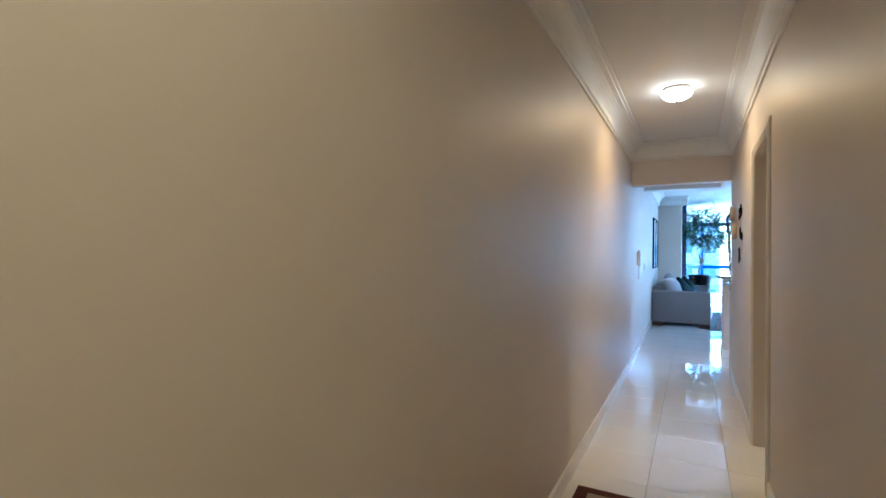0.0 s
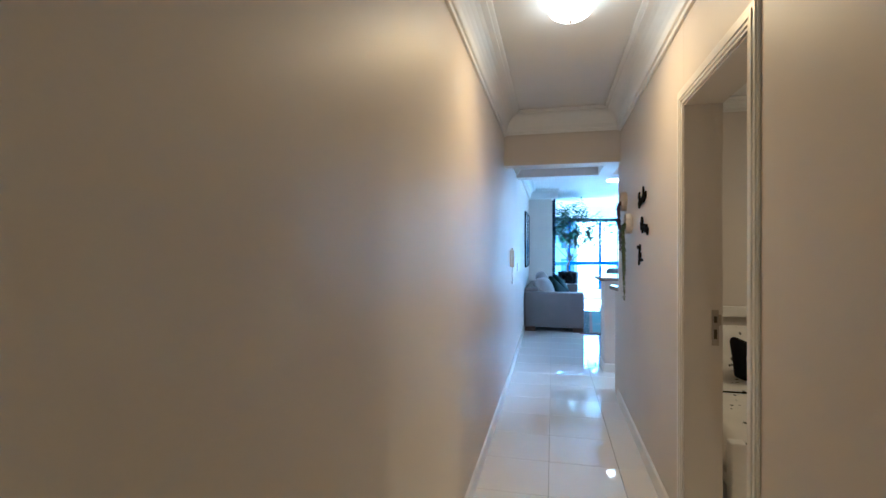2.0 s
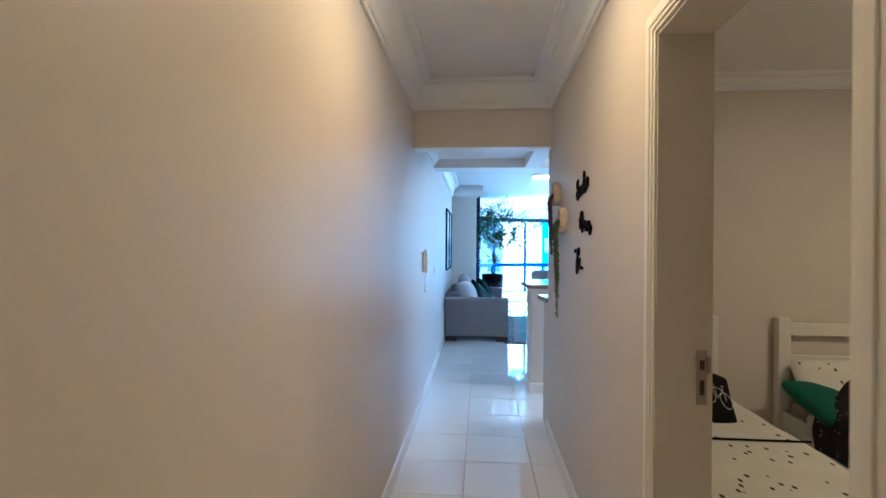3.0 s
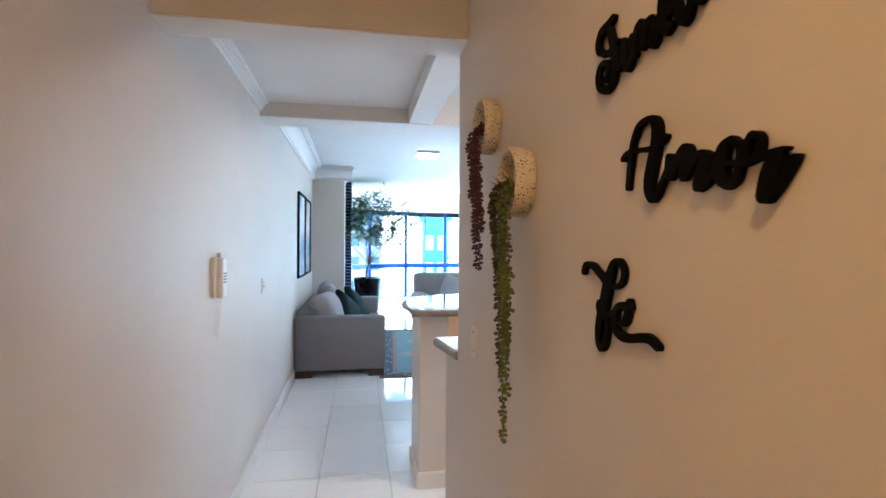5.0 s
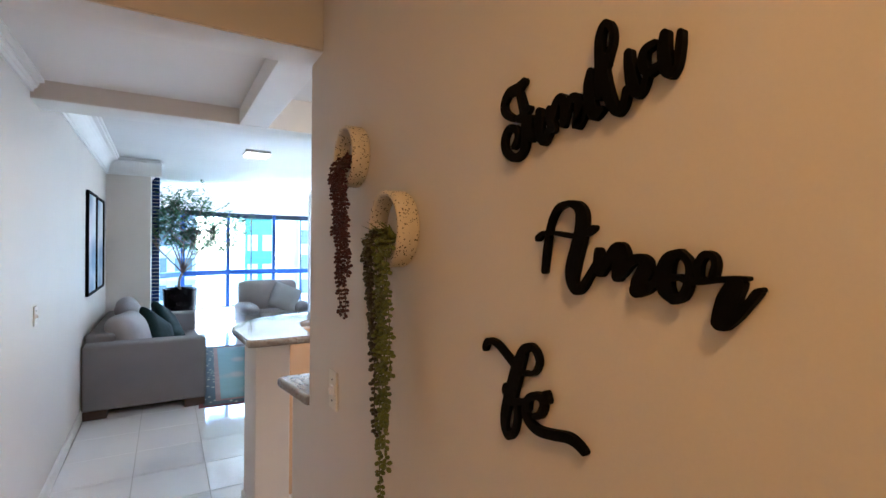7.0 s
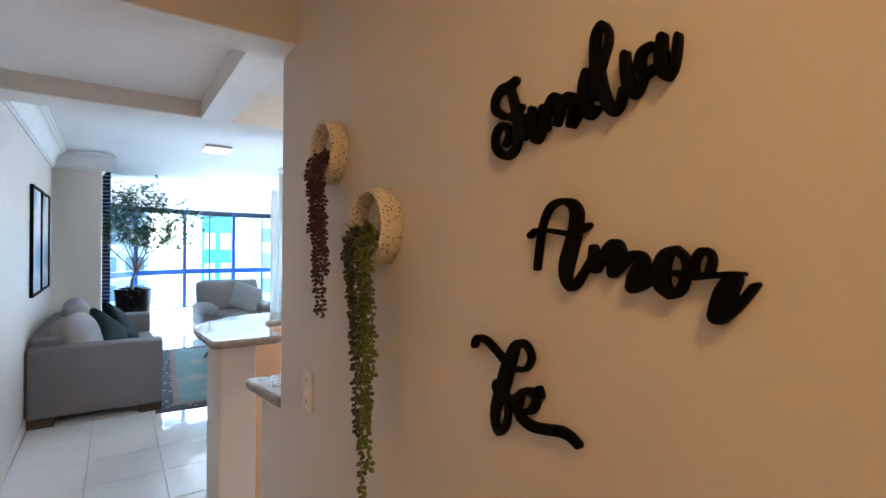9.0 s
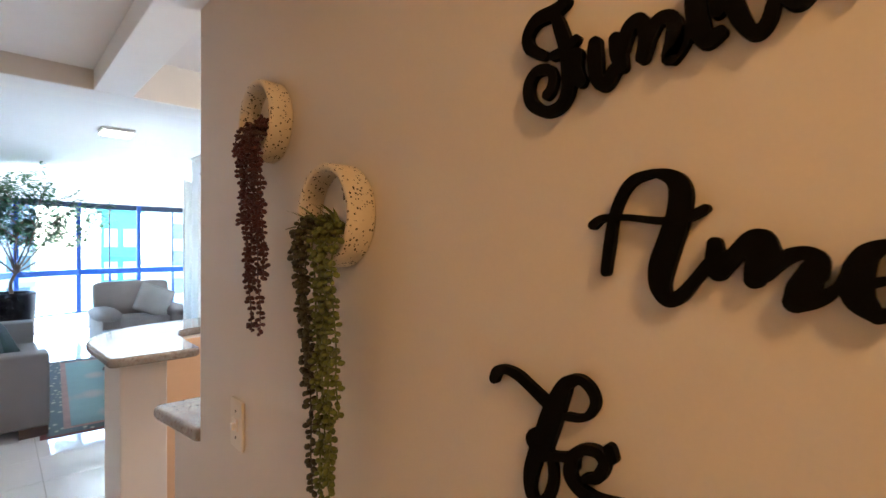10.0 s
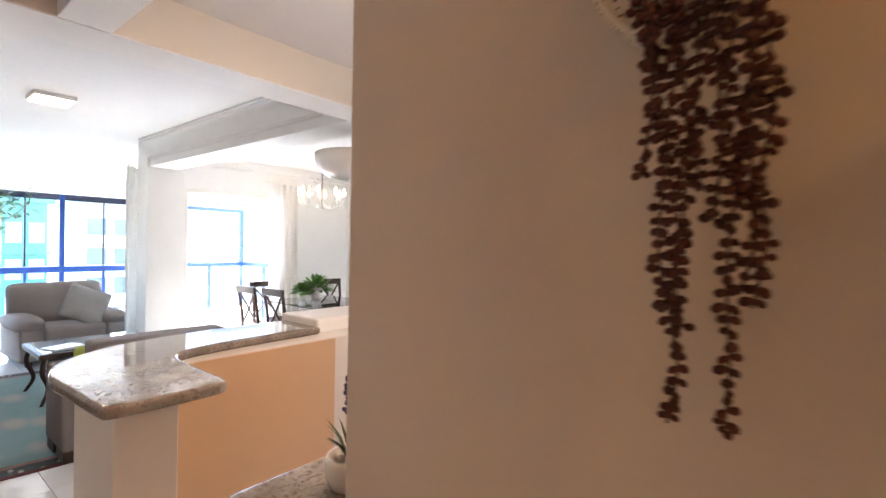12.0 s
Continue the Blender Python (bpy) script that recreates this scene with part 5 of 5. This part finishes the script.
first = dining_chair((3.37, 10.38, 0), -90)
for x, y, a in ((3.72, 10.72, 180), (3.42, 9.86, -90), (4.66, 10.5, 180)):
    copy_thing(first, pose(x, y, 0, 0, 0, a))

vase = thing("potted_plant", (4.14, 10.35, 0.75), "bushy green plant in a white pot on the dining table", "potted plant")
part("pot", add_lathe(bmesh.new(), [(0.05, 0.0), (0.06, 0.003), (0.085, 0.10), (0.09, 0.15), (0.082, 0.15), (0.078, 0.12), (0.004, 0.12)], 28), POT_WHITE, vase, smooth=True)
bm = bmesh.new()
rng = random.Random(9)
for i in range(240):
    a, e, r = rng.uniform(0, 6.28), rng.uniform(-0.3, 1.5), rng.uniform(0.13, 0.28)
    d = Vector((math.cos(a) * math.cos(e) * 1.25, math.sin(a) * math.cos(e), math.sin(e) * 0.8))
    add_blade(bm, Vector((0, 0, 0.14)) + d * r * 0.45, Vector((0, 0, 0.14)) + d * r, 0.05, 0.01)
part("leaves", bm, BUSH_LEAF, vase)
copy_thing(vase, pose(3.96, 10.42, 0.75, 0, 0, 70) @ Matrix.Scale(0.7, 4))

ch = thing("chandelier", (4.1, 10.2, 2.62), "crystal chandelier with curved arms over the dining table", "chandelier")
part("stem", add_tube(bmesh.new(), [(0, 0, 0), (0, 0, -0.62)], 0.010, 8), METAL, ch)
part("cup", add_lathe(bmesh.new(), [(0.005, 0.0), (0.06, 0.0), (0.045, -0.03), (0.005, -0.04)], 20), METAL, ch)
BULB = glowing("candle_bulb", (1.0, 0.82, 0.6), 2.2)
for k in range(8):
    a = k * math.pi / 4
    c, s = math.cos(a), math.sin(a)
    part("arm", add_tube(bmesh.new(), glide([(0, 0, -0.50), (0.12 * c, 0.12 * s, -0.60), (0.26 * c, 0.26 * s, -0.55), (0.30 * c, 0.30 * s, -0.44)], 5), 0.009, 8), CLEAR, ch, smooth=True)
    part("bulb", add_lathe(bmesh.new(), [(0.010, 0.0), (0.019, 0.025), (0.016, 0.06), (0.002, 0.10)], 12, (0.30 * c, 0.30 * s, -0.43)), BULB, ch, smooth=True)
    bm = bmesh.new()
    for j in range(4):
        bm = bmesh.new()
        bmesh.ops.create_icosphere(bm, subdivisions=1, radius=0.016 - 0.002 * j, matrix=Matrix.Translation((0.30 * c, 0.30 * s, -0.48 - 0.032 * j)) @ Matrix.Diagonal((0.8, 0.8, 1.2, 1)))
        part("crystal", bm, CLEAR, ch)
    for j in range(5):
        f = j / 5
        bm = bmesh.new()
        bmesh.ops.create_icosphere(bm, subdivisions=1, radius=0.012, matrix=Matrix.Translation((0.28 * c * f, 0.28 * s * f, -0.20 - 0.24 * f * f - 0.05 * f)))
        part("crystal", bm, CLEAR, ch)

# ---- city outside ----
slab("ground", -400, 400, 40, 1200, -36.2, -36.0, GROUND)


def building(x, y, w, d, z1, floors, bays, wall, pane, label):
    t = thing("apartment_building", (x, y, -36.0), label, "building", "buildings outside")
    h = z1 + 36.0
    part("wall", boxed(0, w, 0, d, 0, h), wall, t)
    part("roof", boxed(-0.4, w + 0.4, -0.4, d + 0.4, h, h + 0.7), wall, t)
    part("roof_tank", boxed(w * 0.35, w * 0.6, d * 0.3, d * 0.6, h + 0.7, h + 3.2), wall, t)
    fh = 2.9
    bw = w / bays
    shared = {}
    for i in range(floors):
        z = h - 1.0 - fh * (i + 1)
        part("floor_slab", boxed(-0.12, w + 0.12, -0.5, -0.01, z - 0.15, z + 0.1), wall, t)
        for j in range(bays):
            me = shared.get(0)
            if me is None:
                me = shared[0] = bpy.data.meshes.new("window")
                bm = boxed(bw * 0.16, bw * 0.84, -0.10, 0.02, 0.75, 2.35)
                bmesh.ops.recalc_face_normals(bm, faces=bm.faces)
                bm.to_mesh(me)
                bm.free()
                me.materials.append(pane)
            ob = new("window", me)
            ob.parent = t
            ob.location = (bw * j, 0, z)
    return t


building(-9, 62, 12, 12, 7.5, 5, 5, CONCRETE, FAR_GLASS, "white apartment block with rows of dark windows")
building(6.9, 54, 2.8, 10, 4.2, 4, 2, FACADE_TEAL, PALE_GLASS, "teal glass clad apartment block beyond the window")
building(13.5, 60, 9, 12, 5.0, 4, 4, CONCRETE, FAR_GLASS, "white apartment block with balconies")
building(15.5, 38, 5, 9, 14.0, 7, 2, FACADE_GREY, PALE_GLASS, "grey apartment tower beyond the balcony")
building(30, 70, 16, 14, 4.0, 4, 6, CONCRETE, FACADE_TEAL, "pale apartment block far off")

# ---- pieces: blue tiles on the outer column ----
col = tagged(new("column_1"), "dark blue tiled outer column", "column", kind="structure")
col.matrix_world = pose(-0.45, 12.95, 0)
part("core", boxed(0, 0.51, 0.012, 0.30, -0.01, H), CONCRETE, col)
me = bpy.data.meshes.new("tile")
bm = boxed(0.004, 0.131, 0.0, 0.010, 0.004, 0.056)
bmesh.ops.recalc_face_normals(bm, faces=bm.faces)
bm.to_mesh(me)
bm.free()
me.materials.append(BLUE_TILE)
for k in range(44):
    for j in range(2):
        ob = new("tile", me)
        ob.parent = col
        ob.location = (0.512 - 0.135 * (2 - j), 0.0, 0.02 + 0.061 * k)

# ---- pieces: floor tiles ----
floor = bpy.data.objects["floor"]
P, PY, G = 0.44, 0.453, 0.003
me = bpy.data.meshes.new("tile")
bm = boxed(G / 2, P - G / 2, G / 2, PY - G / 2, -0.012, 0.0)
top = [e for e in bm.edges if all(abs(v.co.z) < 1e-6 for v in e.verts)]
bmesh.ops.bevel(bm, geom=top, offset=0.0012, segments=1, affect="EDGES")
bmesh.ops.recalc_face_normals(bm, faces=bm.faces)
bm.to_mesh(me)
bm.free()
me.materials.append(TILE)
rest_v, rest_f = [], []
# rows follow a joint at y = 5.275, columns one at x = -0.03
for j in range(-17, 23):
    for i in range(-2, 13):
        x, y = -0.03 + P * i, 5.275 + PY * j
        if y + PY > 14.7 or (x + P < XL) or y < -2.8:
            continue
        if x > XR + 0.1 and y < 0.9:
            continue
        if y < 9.6 and x < 1.2 or (7.2 < y < 11.2 and x < 2.4):
            ob = new("tile", me)
            ob.parent = floor
            ob.location = (x, y, 0)
        else:
            b = len(rest_v)
            a, c, e = G / 2, P - G / 2, PY - G / 2
            rest_v += [(x + u, y + v, z) for z in (-0.012, 0.0) for u, v in ((a, a), (c, a), (c, e), (a, e))]
            rest_f += [(b + 4, b + 5, b + 6, b + 7), (b, b + 1, b + 5, b + 4), (b + 1, b + 2, b + 6, b + 5), (b + 2, b + 3, b + 7, b + 6), (b + 3, b, b + 4, b + 7)]
me = bpy.data.meshes.new("far_tiles")
me.from_pydata(rest_v, [], rest_f)
me.materials.append(TILE)
ob = new("far_tiles", me)
ob.parent = floor
ob["kind"] = "stuff"
